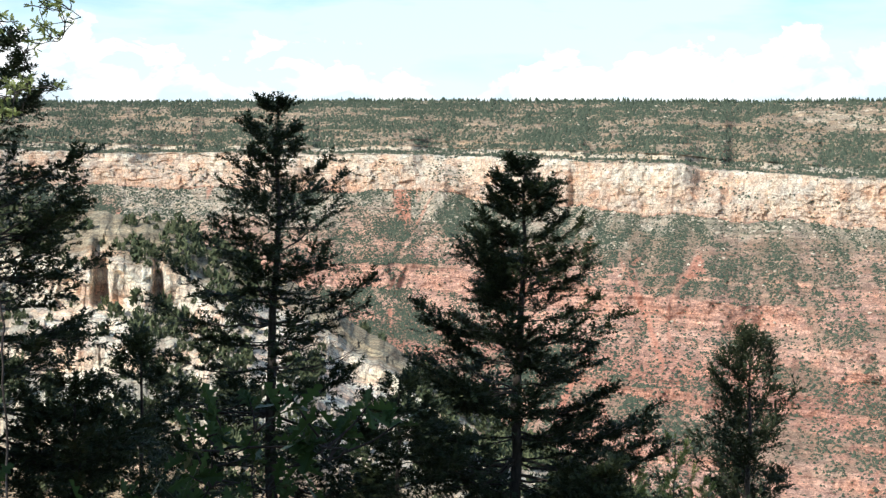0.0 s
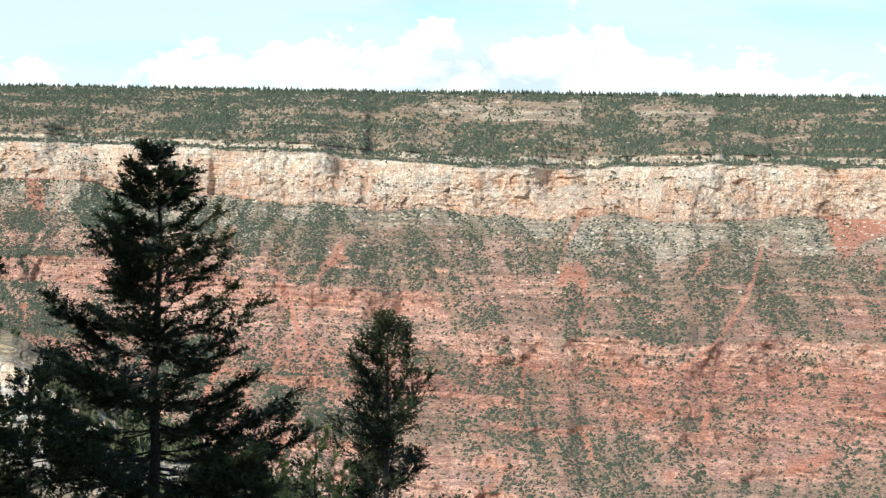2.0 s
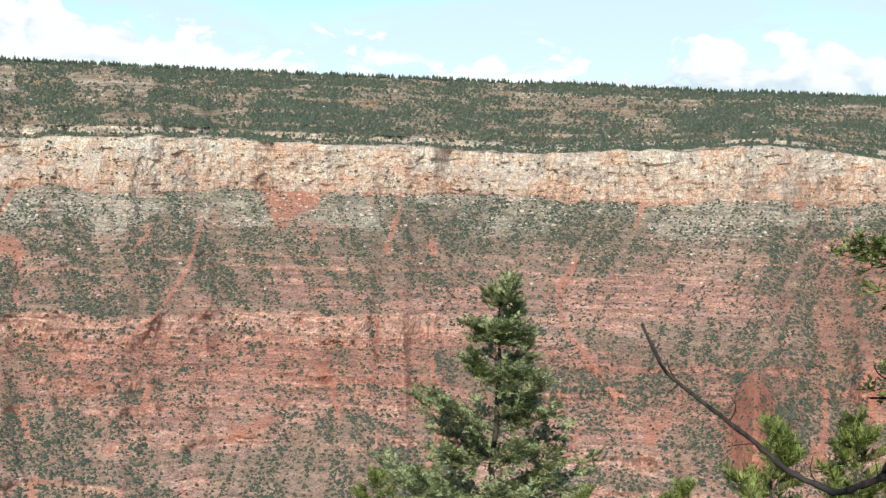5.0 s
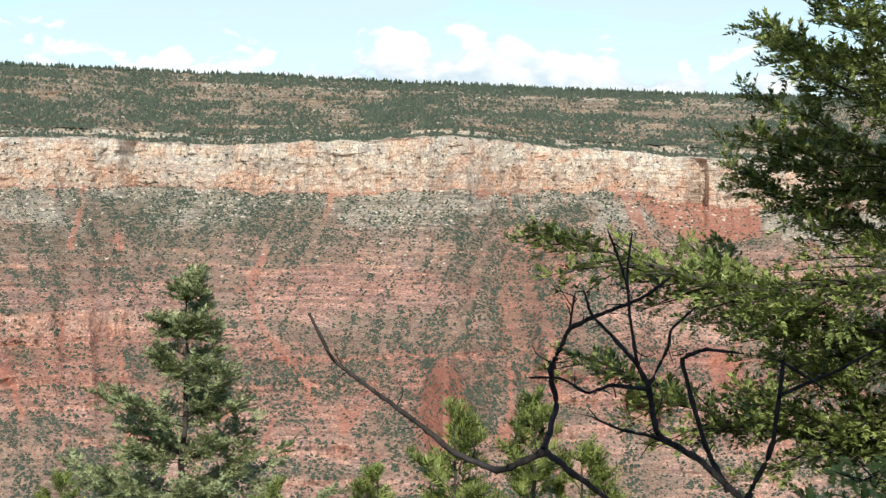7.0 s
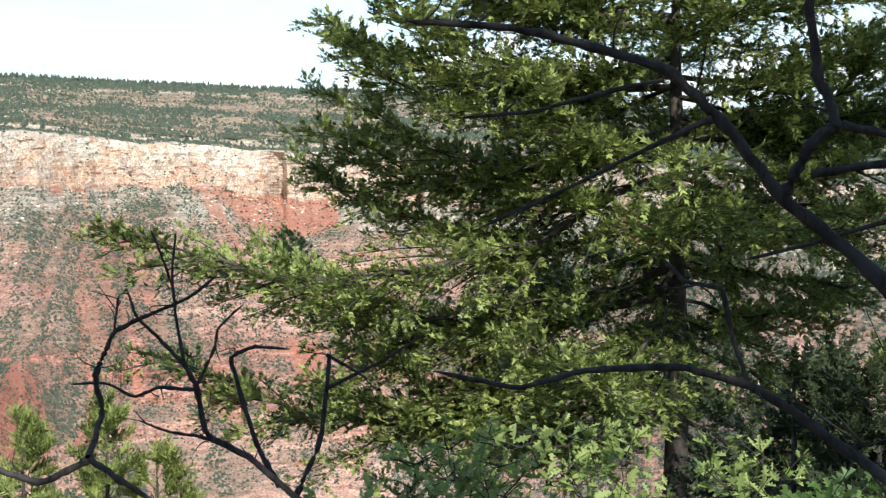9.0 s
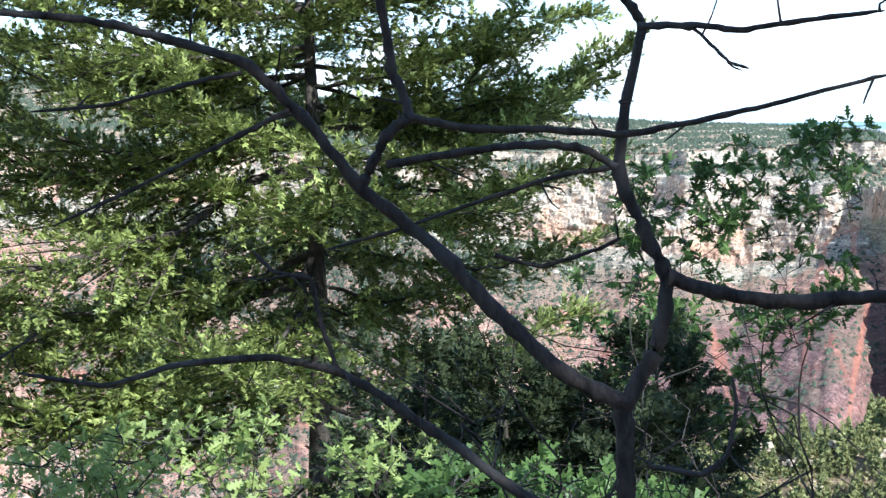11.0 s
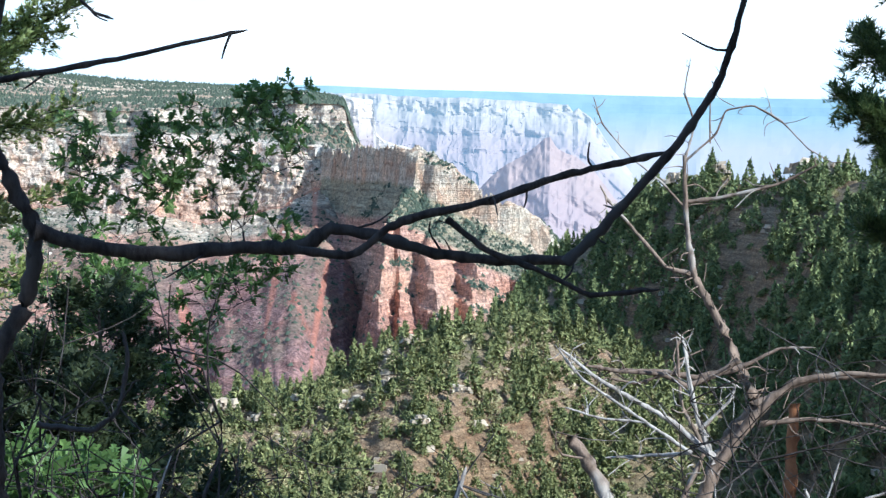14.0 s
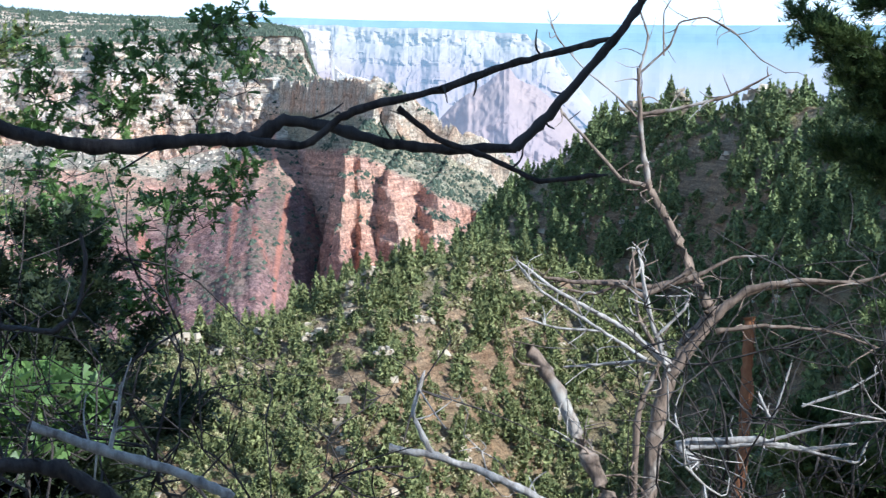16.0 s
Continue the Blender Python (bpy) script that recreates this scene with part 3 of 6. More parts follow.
    wooded[n5_at:n5_at + n5] = ramp(flat[n5_at:n5_at + n5], 0.12, 0.45) * np.clip(0.85 - 0.80 * bare + 0.75 * fbm(x / 60, d * 9, 179, 4), 0.06, 1)
    dry_lines = np.ones_like(layer)
    lean = np.where(fbm(x / 260, v, 188, 2) > 0, 1.0, -1.0)
    dry_lines[:n] = 0.18 + 1.5 * ramp(ridged((x + lean * 0.55 * (z1 - foot_z) + 10 * fbm(x / 60, v * 9, 189, 2)) / 30, v * 3, 190, 2), 0.50, 0.80)
    thick = wooded * np.where(az > 84, 0.8, dry_lines)
    wooded = np.where((layer > 0.597) & (layer < 0.702), 0.5 * ramp(flat, 0.45, 0.8) * ramp(patch, -0.2, 0.4), wooded)
    ob, v3 = sheet("canyon_wall", az, r, z, wall_rock, {"layer": layer, "grass": wooded, "scar": scar})
    tagged(ob, "banded red and cream sandstone canyon wall across the gorge", "canyon wall", kind="structure")
    return ob, v3, layer, az, rim_r, rim_z, np.where((layer > 0.597) & (layer < 0.702), wooded, thick)


wall, wall_v, wall_layer, wall_az, rim_r, rim_z, wall_grass = canyon_wall()

BUSH = np.array([(1, 0, -0.15), (0.25, 0.95, -0.2), (-0.85, 0.5, -0.1), (-0.75, -0.65, -0.2), (0.35, -0.9, -0.1), (0.25, -0.2, 0.95)])
BUSH_F = np.array([(i, (i + 1) % 5, 5) for i in range(5)])
BLOCK = np.array([(-1, -0.8, -0.7), (0.9, -1, -0.6), (1, 0.8, -0.7), (-0.9, 0.9, -0.6), (-0.8, -0.7, 0.5), (0.7, -0.8, 0.7), (0.8, 0.6, 0.45), (-0.7, 0.8, 0.65)])
BLOCK_F = np.array([(4, 5, 6), (4, 6, 7), (0, 1, 5), (0, 5, 4), (1, 2, 6), (1, 6, 5), (2, 3, 7), (2, 7, 6), (3, 0, 4), (3, 4, 7)])
PINE = np.array([(math.cos(a) * 0.2, math.sin(a) * 0.2, 0.12) for a in (0, 1.26, 2.51, 3.77, 5.03)] + [(math.cos(a + .6) * 0.14, math.sin(a + .6) * 0.14, 0.5) for a in (0, 1.26, 2.51, 3.77, 5.03)] + [(0, 0, 1), (0, 0, -0.1)])
PINE_F = np.array([(i, (i + 1) % 5, 5 + i) for i in range(5)] + [((i + 1) % 5, 5 + (i + 1) % 5, 5 + i) for i in range(5)] + [(5 + i, 5 + (i + 1) % 5, 10) for i in range(5)])


def scatter(v, weight, count, seed):
    """Random places on the faces of a sheet, by weight for each vertex."""
    rs = np.random.RandomState(seed)
    p = np.clip(weight, 0, None)[:-1, :-1]
    du, dv = v[1:, :-1] - v[:-1, :-1], v[:-1, 1:] - v[:-1, :-1]
    area = np.linalg.norm(np.cross(du, dv), axis=-1)
    p = (p * area).ravel()
    k = rs.choice(len(p), count, p=p / p.sum())
    i, j = np.unravel_index(k, area.shape)
    a, b = rs.rand(count, 1), rs.rand(count, 1)
    return v[i, j] + du[i, j] * a + dv[i, j] * b, i, j, rs


def wall_scrub():
    L = wall_layer
    weight = 0.10 + 2.6 * np.clip(wall_grass, 0, 2) ** 0.8
    weight = np.where(L > 0.70, 0.12 + 2.5 * wall_grass ** 1.6, weight)
    weight = np.where((L > 0.597) & (L < 0.702), 0.07 + 2.2 * wall_grass, weight)
    weight = np.where((L >= 0.999) | (wall_v[..., 2] < -440) | (np.abs(wall_az - 38) > 59), 0, weight)
    weight = weight * np.where((wall_az > 85) & (L < 0.6), 0.3, 1.0)
    # thicker dark scrub on the left slopes also stands in for cloud shade
    weight = weight * np.where(L < 0.6, 1 + 1.3 * (1 - ramp(wall_az, 4, 13)), 1.0)
    pts, i, j, rs = scatter(wall_v, weight, 285000, 91)
    size = 1.5 + 2.6 * rs.rand(len(pts)) ** 1.8
    size = size * np.where(L[i, j] > 0.7, 1.3, 1.0)
    tall = 0.55 + 0.6 * rs.rand(len(pts))
    tall = tall * np.where(L[i, j] > 0.7, 1.5, 1.0)
    ob = soup("canyon_scrub", BUSH, BUSH_F, pts, np.stack([size, size, size * tall], 1), rs.rand(len(pts)) * 6.28, far_bush, seed=92, jitter=0.25)
    tagged(ob, "dark green juniper and pinyon scrub dotted over the canyon wall", "scrub", kind="stuff")
    # pale fallen blocks on the slopes
    weight = np.where((L > 0.36) & (L < 0.598), 0.05 + 0.3 * ramp(L, 0.40, 0.55) + 2.0 * ramp(L, 0.565, 0.582), np.where((L > 0.70) & (L < 0.97), 0.35, 0)) * (np.abs(wall_az - 38) < 58)
    pts, i, j, rs2 = scatter(wall_v, weight, 10000, 94)
    size = 1.0 + 2.6 * rs2.rand(len(pts)) ** 3
    ob = soup("canyon_boulders", BLOCK, BLOCK_F, pts, np.stack([size, size, size * 0.8], 1), rs2.rand(len(pts)) * 6.28, pale_block, seed=95, jitter=0.3)
    tagged(ob, "pale sandstone blocks fallen on the canyon slopes", "boulders", kind="stuff")
    # forest on the rim
    m = 10000
    a = rs.rand(m) * 119 - 23.0
    back = rs.rand(m) ** 1.5 * 300
    rr = np.interp(a, wall_az, rim_r) - 12 + back
    zz = np.interp(a, wall_az, rim_z) - back * 0.004 - 1
    h = 8 + 5 * rs.rand(m) ** 1.5
    pts = np.stack([rr * np.sin(np.radians(a)), rr * np.cos(np.radians(a)), zz], 1)
    ob = soup("rim_forest", PINE, PINE_F, pts, np.stack([h * 1.5, h * 1.5, h], 1), rs.rand(m) * 6.28, far_pine, seed=93, jitter=0.2)
    tagged(ob, "dark ponderosa forest along the far canyon rim", "forest", kind="stuff")


wall_scrub()


def tufts(count, shape, size, seed):
    """A crown of small leafy tufts, each a ragged little fan of three leaves of triangles."""
    rs = np.random.RandomState(seed)
    v = []
    for k in range(count):
        t = (k + rs.rand()) / count
        a = k * 2.4 + rs.rand()
        if shape == "cone":
            z, q = 0.06 + 0.92 * t, 0.26 * (1 - t) ** 0.85 * rs.uniform(0.45, 1.1)
            l = size * (0.55 + 0.6 * (1 - t))
        else:
            z, q = 1.0 * t, math.sqrt(max(0, 1 - (t * 1.05) ** 2)) * rs.uniform(0.5, 1.05)
            l = size
        p = np.array([math.cos(a) * q, math.sin(a) * q, z])
        out = np.array([math.cos(a), math.sin(a), 0.25])
        for _ in range(3):
            d = out * 0.6 + rs.normal(0, 0.6, 3)
            d /= np.linalg.norm(d)
            w = np.cross(d, rs.normal(0, 1, 3))
            w /= np.linalg.norm(w)
            v += [p - d * l * 0.5 + w * l * 0.42, p - d * l * 0.5 - w * l * 0.42, p + d * l]
    return np.array(v)


def TUFT_F(v):
    return np.arange(len(v)).reshape(-1, 3)


TUFT_PINE, TUFT_BUSH, TUFT_LOW = tufts(56, "cone", 0.115, 3), tufts(26, "dome", 0.38, 4), tufts(12, "dome", 0.60, 6)

# ---- nearer ridges, buttes and the far rim ----
def ridge(name, az0, az1, step, heads, crest_el, crest_r, foot_el, reach, bands, mat, rows=90, relief=30.0, size=200.0, fine=8.0, seed=0, back=250.0, alcoves=(), rough=0.0, blocks=0.0):
    """A ridge of land with its face towards the standpoint: crest by heading, bands of cliff by share of its height."""
    az = np.arange(az0, az1, step)
    el, far = np.interp(az, heads, crest_el), np.interp(az, heads, crest_r)
    x = np.radians(az) * far.mean()
    if rough:
        el = el + rough * fbm(x / (size * 0.12), 0 * x, seed + 1, 4)
    ones = np.ones_like(az)
    crest_z = far * np.tan(np.radians(el))
    foot_r = far - reach
    foot_z = foot_r * np.tan(np.radians(foot_el))
    v = np.linspace(0, 1, rows)[:, None] * ones
    drift = 0.02 * fbm(x / (size * 1.5), 0 * x, seed + 2, 2)
    gate = lambda k: 0.45 + 0.55 * ramp(fbm(x / size, 0 * x, seed + 60 + k, 3), -0.4, 0.2)
    run = bands_to_run(v, [(lo + drift, hi + drift, s * gate(k)) for k, (lo, hi, s) in enumerate(bands)])
    r = foot_r + reach * run
    z = foot_z + (crest_z - foot_z) * v
    bend = size * 0.15 * fbm(v * 2.0, x / size, seed + 3, 2)
    env = np.sin(np.pi * np.clip(v * 0.85 + 0.1, 0, 1)) ** 0.5
    r = r - env * relief * (ridged((x + bend) / size, v * 0.7, seed + 4, 3) - 0.5) * 2
    r = r - env * fine * (ridged(x / (size * 0.2), z / (size * 0.6), seed + 8, 3) - 0.5) * 2 + fine * 0.35 * fbm(x / (size * 0.06), z / (size * 0.06), seed + 12, 2)
    if blocks:
        u = blocks * 2.2
        wx, wz = x + u * 0.5 * fbm(x / u / 2, z / u / 2, seed + 30, 2), z + u * 0.4 * fbm(x / u / 2, z / u / 2, seed + 33, 2)
        cell = lattice(np.floor(wx / u).astype(np.int64), np.floor(wz / u / 1.3).astype(np.int64), seed) + 0.5 * lattice(np.floor(wx / u * 2.3).astype(np.int64), np.floor(wz / u * 2).astype(np.int64), seed + 1)
        r = r + env * blocks * (cell - 0.7)
    for a, s, d, lo, hi in alcoves:
        r = r + d * np.exp(-((az - a) / s) ** 4) * ramp(v, lo - 0.05, lo + 0.03) * (1 - ramp(v, hi - 0.03, hi + 0.05))
    b = np.linspace(0, 1, 9)[1:, None] * ones
    r2 = r[-1] + back * b
    z2 = crest_z - back * 0.55 * b ** 1.4 + 0.02 * back * fbm(x / (size * 0.3), b * 3, seed + 15, 2)
    layer = np.vstack([v, 1 + 0 * b])
    r, z = np.vstack([r, r2]), np.vstack([z, z2])
    a3 = np.radians(np.broadcast_to(az, r.shape))
    flat = steepness(np.stack([r * np.sin(a3), r * np.cos(a3), z], -1))
    grass = ramp(flat, 0.4, 0.8) * np.clip(0.55 + 0.8 * fbm(x / (size * 0.4), z / (size * 0.4), seed + 20, 4), 0, 1)
    ob, v3 = sheet(name, az, r, z, mat, {"layer": layer, "grass": grass})
    return ob, v3, grass, az


ridge_rock = strata_material("side canyon rock", [(0.0, (0.42, 0.27, 0.22)), (0.25, (0.44, 0.28, 0.22)), (0.42, (0.50, 0.28, 0.21)), (0.52, (0.60, 0.38, 0.28)), (0.70, (0.54, 0.32, 0.24)), (0.74, (0.36, 0.32, 0.23)), (0.855, (0.40, 0.36, 0.25)), (0.875, (0.64, 0.55, 0.43)), (1.0, (0.60, 0.52, 0.41))], 0.8, cover=(0.20, 0.195, 0.125), cliff=(0.85, 1.0), tall=0.22)


def red_butte():
    """A butte in the round: a falling crest with ribs, worn into cliffs and slopes by its strata."""
    lines = [
        [(93.2, 2230, -1.0), (94.9, 2100, -0.95), (95.8, 2010, -0.85), (97.0, 1890, -0.88), (98.0, 1780, -0.80), (98.85, 1700, -0.88), (99.7, 1690, -1.32), (101.5, 1680, -2.17), (103.75, 1665, -3.3), (104.7, 1660, -4.3), (106.0, 1650, -6.2)],
        [(98.85, 1700, -1.0), (98.75, 1660, -2.0), (98.55, 1610, -3.6), (98.2, 1555, -5.2), (97.7, 1505, -6.5), (98.2, 1430, -8.4), (98.4, 1330, -11.0)],
        [(100.9, 1688, -2.0), (100.6, 1615, -4.2), (100.3, 1530, -6.4), (100.2, 1430, -9.0)],
        [(103.0, 1670, -3.0), (102.5, 1605, -5.0), (102.2, 1530, -7.0), (102.0, 1430, -9.5)],
        [(104.7, 1660, -4.3), (104.2, 1570, -6.8), (104.0, 1460, -9.6)],
    ]
    step = 3.2
    gx, gy = np.meshgrid(np.arange(1270, 2180, step), np.arange(-520, -90, step))
    wx = gx + 26 * fbm(gx / 120, gy / 120, 211, 3)
    wy = gy + 26 * fbm(gx / 120, gy / 120, 215, 3)
    raw = np.full(gx.shape, -900.0)
    side = np.degrees(np.arctan2(gx, gy))
    sheer = 1.3 + 2.2 * (1 - ramp(side, 98.35, 98.75))
    for line in lines:
        p = np.array([at(a, e, r) for a, r, e in line])
        for p0, p1 in zip(p[:-1], p[1:]):
            d = p1[:2] - p0[:2]
            t = np.clip(((wx - p0[0]) * d[0] + (wy - p0[1]) * d[1]) / (d @ d), 0, 1)
            away = np.hypot(wx - p0[0] - t * d[0], wy - p0[1] - t * d[1])
            raw = np.maximum(raw, p0[2] + t * (p1[2] - p0[2]) - sheer * away)
    raw = raw + 9 * (ridged(gx / 34, gy / 34, 216, 3) - 0.35) + 5 * fbm(gx / 16, gy / 16, 217, 3) + 9 * fbm(gx / 90, gy / 90, 218, 3)
    crest = np.array([at(a, e, r) for a, r, e in lines[0]])
    dip = 0.95 * (np.interp(side, [row[0] for row in lines[0]], crest[:, 2]) + 27)
    # cliffs take little of the run and much of the height
    at_raw = [60, -20, -34, -42, -48, -110, -120, -124, -140, -145, -158, -164, -180, -186, -204, -209, -228, -234, -300, -900]
    at_new = [60, -20, -31, -60, -70, -108, -112, -128, -134, -150, -156, -176, -182, -202, -208, -226, -232, -246, -300, -900]
    z = dip + np.interp(dip - raw, [-q for q in at_raw], at_new)
    z = z + 2.2 * fbm(gx / 7, gy / 7, 219, 2)
    layer = np.interp(dip - z, [20, 66, 74, 106, 112, 260, 420], [1.0, 0.88, 0.84, 0.76, 0.70, 0.25, 0.0])
    v = np.stack([gx, gy, z], -1)
    flat = steepness(v)
    grass = ramp(flat, 0.30, 0.65) * np.clip(0.35 + 0.5 * ramp(layer, 0.70, 0.75) * (1 - ramp(layer, 0.86, 0.88)) + 0.6 * fbm(gx / 40, gy / 40, 220, 4), 0, 1)
    ob = new("red_butte", mesh_from("red_butte", v.reshape(-1, 3), grid_faces(*gx.shape), [ridge_rock], {"layer": layer, "grass": grass}))
    return ob, v, grass


butte, butte_v, butte_l = red_butte()
tagged(butte, "red rock butte ridge topped with pale cliffs", "butte", kind="structure")

spur_rock = strata_material("pale limestone spur", [(0.0, (0.36, 0.30, 0.21)), (0.3, (0.50, 0.37, 0.25)), (0.45, (0.80, 0.72, 0.58)), (0.62, (0.92, 0.86, 0.74)), (0.82, (0.90, 0.83, 0.70)), (0.88, (0.46, 0.39, 0.28)), (1.0, (0.40, 0.34, 0.24))], 0.3, 0.3, cliff=(0.5, 0.88))
spur, spur_v, spur_l, spur_az = ridge(
    "pale_spur", -26, 13, 0.06, [-30, -20, -15, -12, -10.3, -9.4, -8, -6, -4, -1.8, 0, 3, 8, 14],
    [0.4, -0.1, -0.35, -0.5, -0.75, -1.5, -2.0, -3.0, -4.2, -5.5, -6.9, -8.8, -11.0, -14.0],
    [760, 720, 700, 680, 670, 660, 650, 640, 630, 620, 610, 600, 580, 560], -19.0, 330,
    [(0.70, 0.86, 0.96), (0.90, 0.955, 0.9), (0.52, 0.60, 0.85), (0.36, 0.42, 0.8), (0.2, 0.24, 0.7)], spur_rock,
    rows=120, relief=24, size=80, fine=3.5, blocks=6.5, seed=320, back=160, alcoves=((-13.4, 0.3, 18, 0.68, 0.88), (-11.2, 0.2, 12, 0.66, 0.88)), rough=0.16)
tagged(spur, "pale limestone spur with wooded ledges", "rock spur", kind="structure")

hill_soil = strata_material("wooded hillside soil", [(0.0, (0.20, 0.145, 0.088)), (0.4, (0.26, 0.18, 0.105)), (0.7, (0.28, 0.19, 0.115)), (0.93, (0.30, 0.23, 0.155)), (1.0, (0.34, 0.27, 0.19))], 0.12, 0.15, (0.17, 0.155, 0.082), cliff=(0.97, 1.0))
hill, hill_v, hill_l, hill_az = ridge(
    "wooded_hill", 98, 150, 0.15, [98, 100, 103, 104.2, 104.7, 106, 107.1, 107.8, 108.3, 109.4, 110.5, 111.6, 112.3, 113.4, 114.5, 115.6, 117, 120, 130, 150],
    [-10.0, -9.0, -7.5, -6.4, -5.7, -4.7, -3.9, -3.4, -2.8, -2.4, -1.9, -2.0, -2.2, -2.3, -2.0, -1.9, -2.1, -2.3, -2.0, -0.5],
    [470, 475, 478, 480, 482, 486, 484, 480, 476, 468, 455, 442, 434, 422, 412, 403, 390, 362, 315, 272], -19.5, 173,
    [(0.88, 0.94, 0.6), (0.55, 0.60, 0.55), (0.3, 0.34, 0.5)], hill_soil, rows=120, relief=22, size=75, fine=3.0, seed=430, back=150, rough=0.10)
tagged(hill, "steep wooded hillside of dry soil and pale outcrops", "hillside", kind="structure")
near_spur, near_v, near_l, near_az = ridge(
    "near_spur", 78, 128, 0.15, [78, 86, 90.8, 92.6, 94.8, 96.5, 97.4, 98.3, 99.2, 100.1, 101.5, 102.9, 103.8, 105, 107, 110, 114, 120, 128],
    [-15.0, -12.5, -11.1, -10.9, -10.8, -10.2, -9.7, -9.0, -8.6, -8.4, -8.2, -7.9, -7.7, -7.9, -8.8, -10.2, -12.0, -14.0, -17.0],
    [285, 288, 290, 290, 290, 292, 294, 296, 298, 300, 303, 306, 310, 315, 318, 316, 305, 285, 260], -24.0, 92,
    [(0.80, 0.86, 0.6), (0.55, 0.62, 0.6), (0.35, 0.40, 0.6)], hill_soil, rows=110, relief=11, size=48, fine=2.0, seed=450, back=90, rough=0.12)
tagged(near_spur, "sunlit spur of orange soil, scrub and pale ledges", "hillside", kind="structure")


def butte_scrub():
    """Low scrub over the butte's benches, as one joined cover."""
    pts, i, j, rs = scatter(butte_v, 0.001 + butte_l ** 1.5, 12000, 700)
    h = 1.5 + 2.0 * rs.rand(len(pts)) ** 1.6
    ob = soup("butte_scrub", BUSH, BUSH_F, pts, np.stack([h, h, h * 1.1], 1), rs.rand(len(pts)) * 6.28, far_bush, seed=701, jitter=0.3)
    tagged(ob, "dark low scrub growing over the red butte", "scrub", kind="stuff")


butte_scrub()


def spur_trees():
    az = np.degrees(np.arctan2(spur_v[..., 0], spur_v[..., 1]))
    weight = np.where((az > -20) & (az < 12), 0.05 + spur_l ** 1.2, 0)
    pts, i, j, rs = scatter(spur_v, weight, 2600, 720)
    h = 1.4 + 2.4 * rs.rand(len(pts)) ** 1.5
    ob = soup("spur_scrub", TUFT_LOW, TUFT_F(TUFT_LOW), pts - np.array([0, 0, 0.4]), np.stack([h, h, h * 1.5], 1), rs.rand(len(pts)) * 6.28, spur_green, seed=721, jitter=0.15)
    tagged(ob, "olive pinyon and juniper growing over the pale spur", "scrub", kind="stuff")


spur_green = leaf_material("spur pinyon needles", (0.050, 0.068, 0.036), (0.14, 0.15, 0.075), 0.9)
spur_trees()


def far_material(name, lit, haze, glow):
    """Far rock with the bluish haze of the air painted in as emission."""
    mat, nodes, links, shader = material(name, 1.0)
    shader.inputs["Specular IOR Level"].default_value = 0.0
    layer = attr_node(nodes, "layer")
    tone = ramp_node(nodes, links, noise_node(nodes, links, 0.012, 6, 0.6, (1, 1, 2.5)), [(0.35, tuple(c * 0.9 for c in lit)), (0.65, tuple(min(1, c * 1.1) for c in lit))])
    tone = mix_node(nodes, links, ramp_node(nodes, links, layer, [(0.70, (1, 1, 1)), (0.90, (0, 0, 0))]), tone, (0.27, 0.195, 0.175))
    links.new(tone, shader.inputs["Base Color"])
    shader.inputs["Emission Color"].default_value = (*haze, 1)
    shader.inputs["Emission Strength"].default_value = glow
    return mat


# second colour and last number: tint and emission strength of the painted haze
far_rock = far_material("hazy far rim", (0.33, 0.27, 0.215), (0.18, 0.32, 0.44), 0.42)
near_haze = far_material("hazy promontory rock", (0.48, 0.40, 0.31), (0.17, 0.27, 0.38), 0.36)
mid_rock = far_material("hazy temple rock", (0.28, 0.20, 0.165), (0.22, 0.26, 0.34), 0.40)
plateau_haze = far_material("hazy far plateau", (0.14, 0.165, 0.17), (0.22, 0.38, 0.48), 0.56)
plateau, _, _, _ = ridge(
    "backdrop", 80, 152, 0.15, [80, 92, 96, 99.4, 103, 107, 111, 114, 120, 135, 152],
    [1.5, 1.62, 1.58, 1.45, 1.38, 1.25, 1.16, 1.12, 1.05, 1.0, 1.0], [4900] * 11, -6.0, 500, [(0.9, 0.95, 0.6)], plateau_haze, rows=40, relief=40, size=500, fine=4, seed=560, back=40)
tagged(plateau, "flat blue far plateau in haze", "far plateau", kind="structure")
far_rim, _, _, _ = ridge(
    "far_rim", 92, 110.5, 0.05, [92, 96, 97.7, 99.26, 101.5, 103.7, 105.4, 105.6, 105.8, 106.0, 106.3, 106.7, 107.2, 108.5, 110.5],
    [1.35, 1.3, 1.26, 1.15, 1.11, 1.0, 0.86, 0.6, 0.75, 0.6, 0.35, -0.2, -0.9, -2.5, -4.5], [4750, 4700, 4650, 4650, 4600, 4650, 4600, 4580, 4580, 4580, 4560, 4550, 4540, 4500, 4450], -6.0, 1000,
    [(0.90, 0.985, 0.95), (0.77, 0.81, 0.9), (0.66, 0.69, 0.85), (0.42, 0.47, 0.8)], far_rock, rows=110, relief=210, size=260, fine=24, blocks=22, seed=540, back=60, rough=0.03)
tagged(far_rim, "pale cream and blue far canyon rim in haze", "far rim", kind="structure")
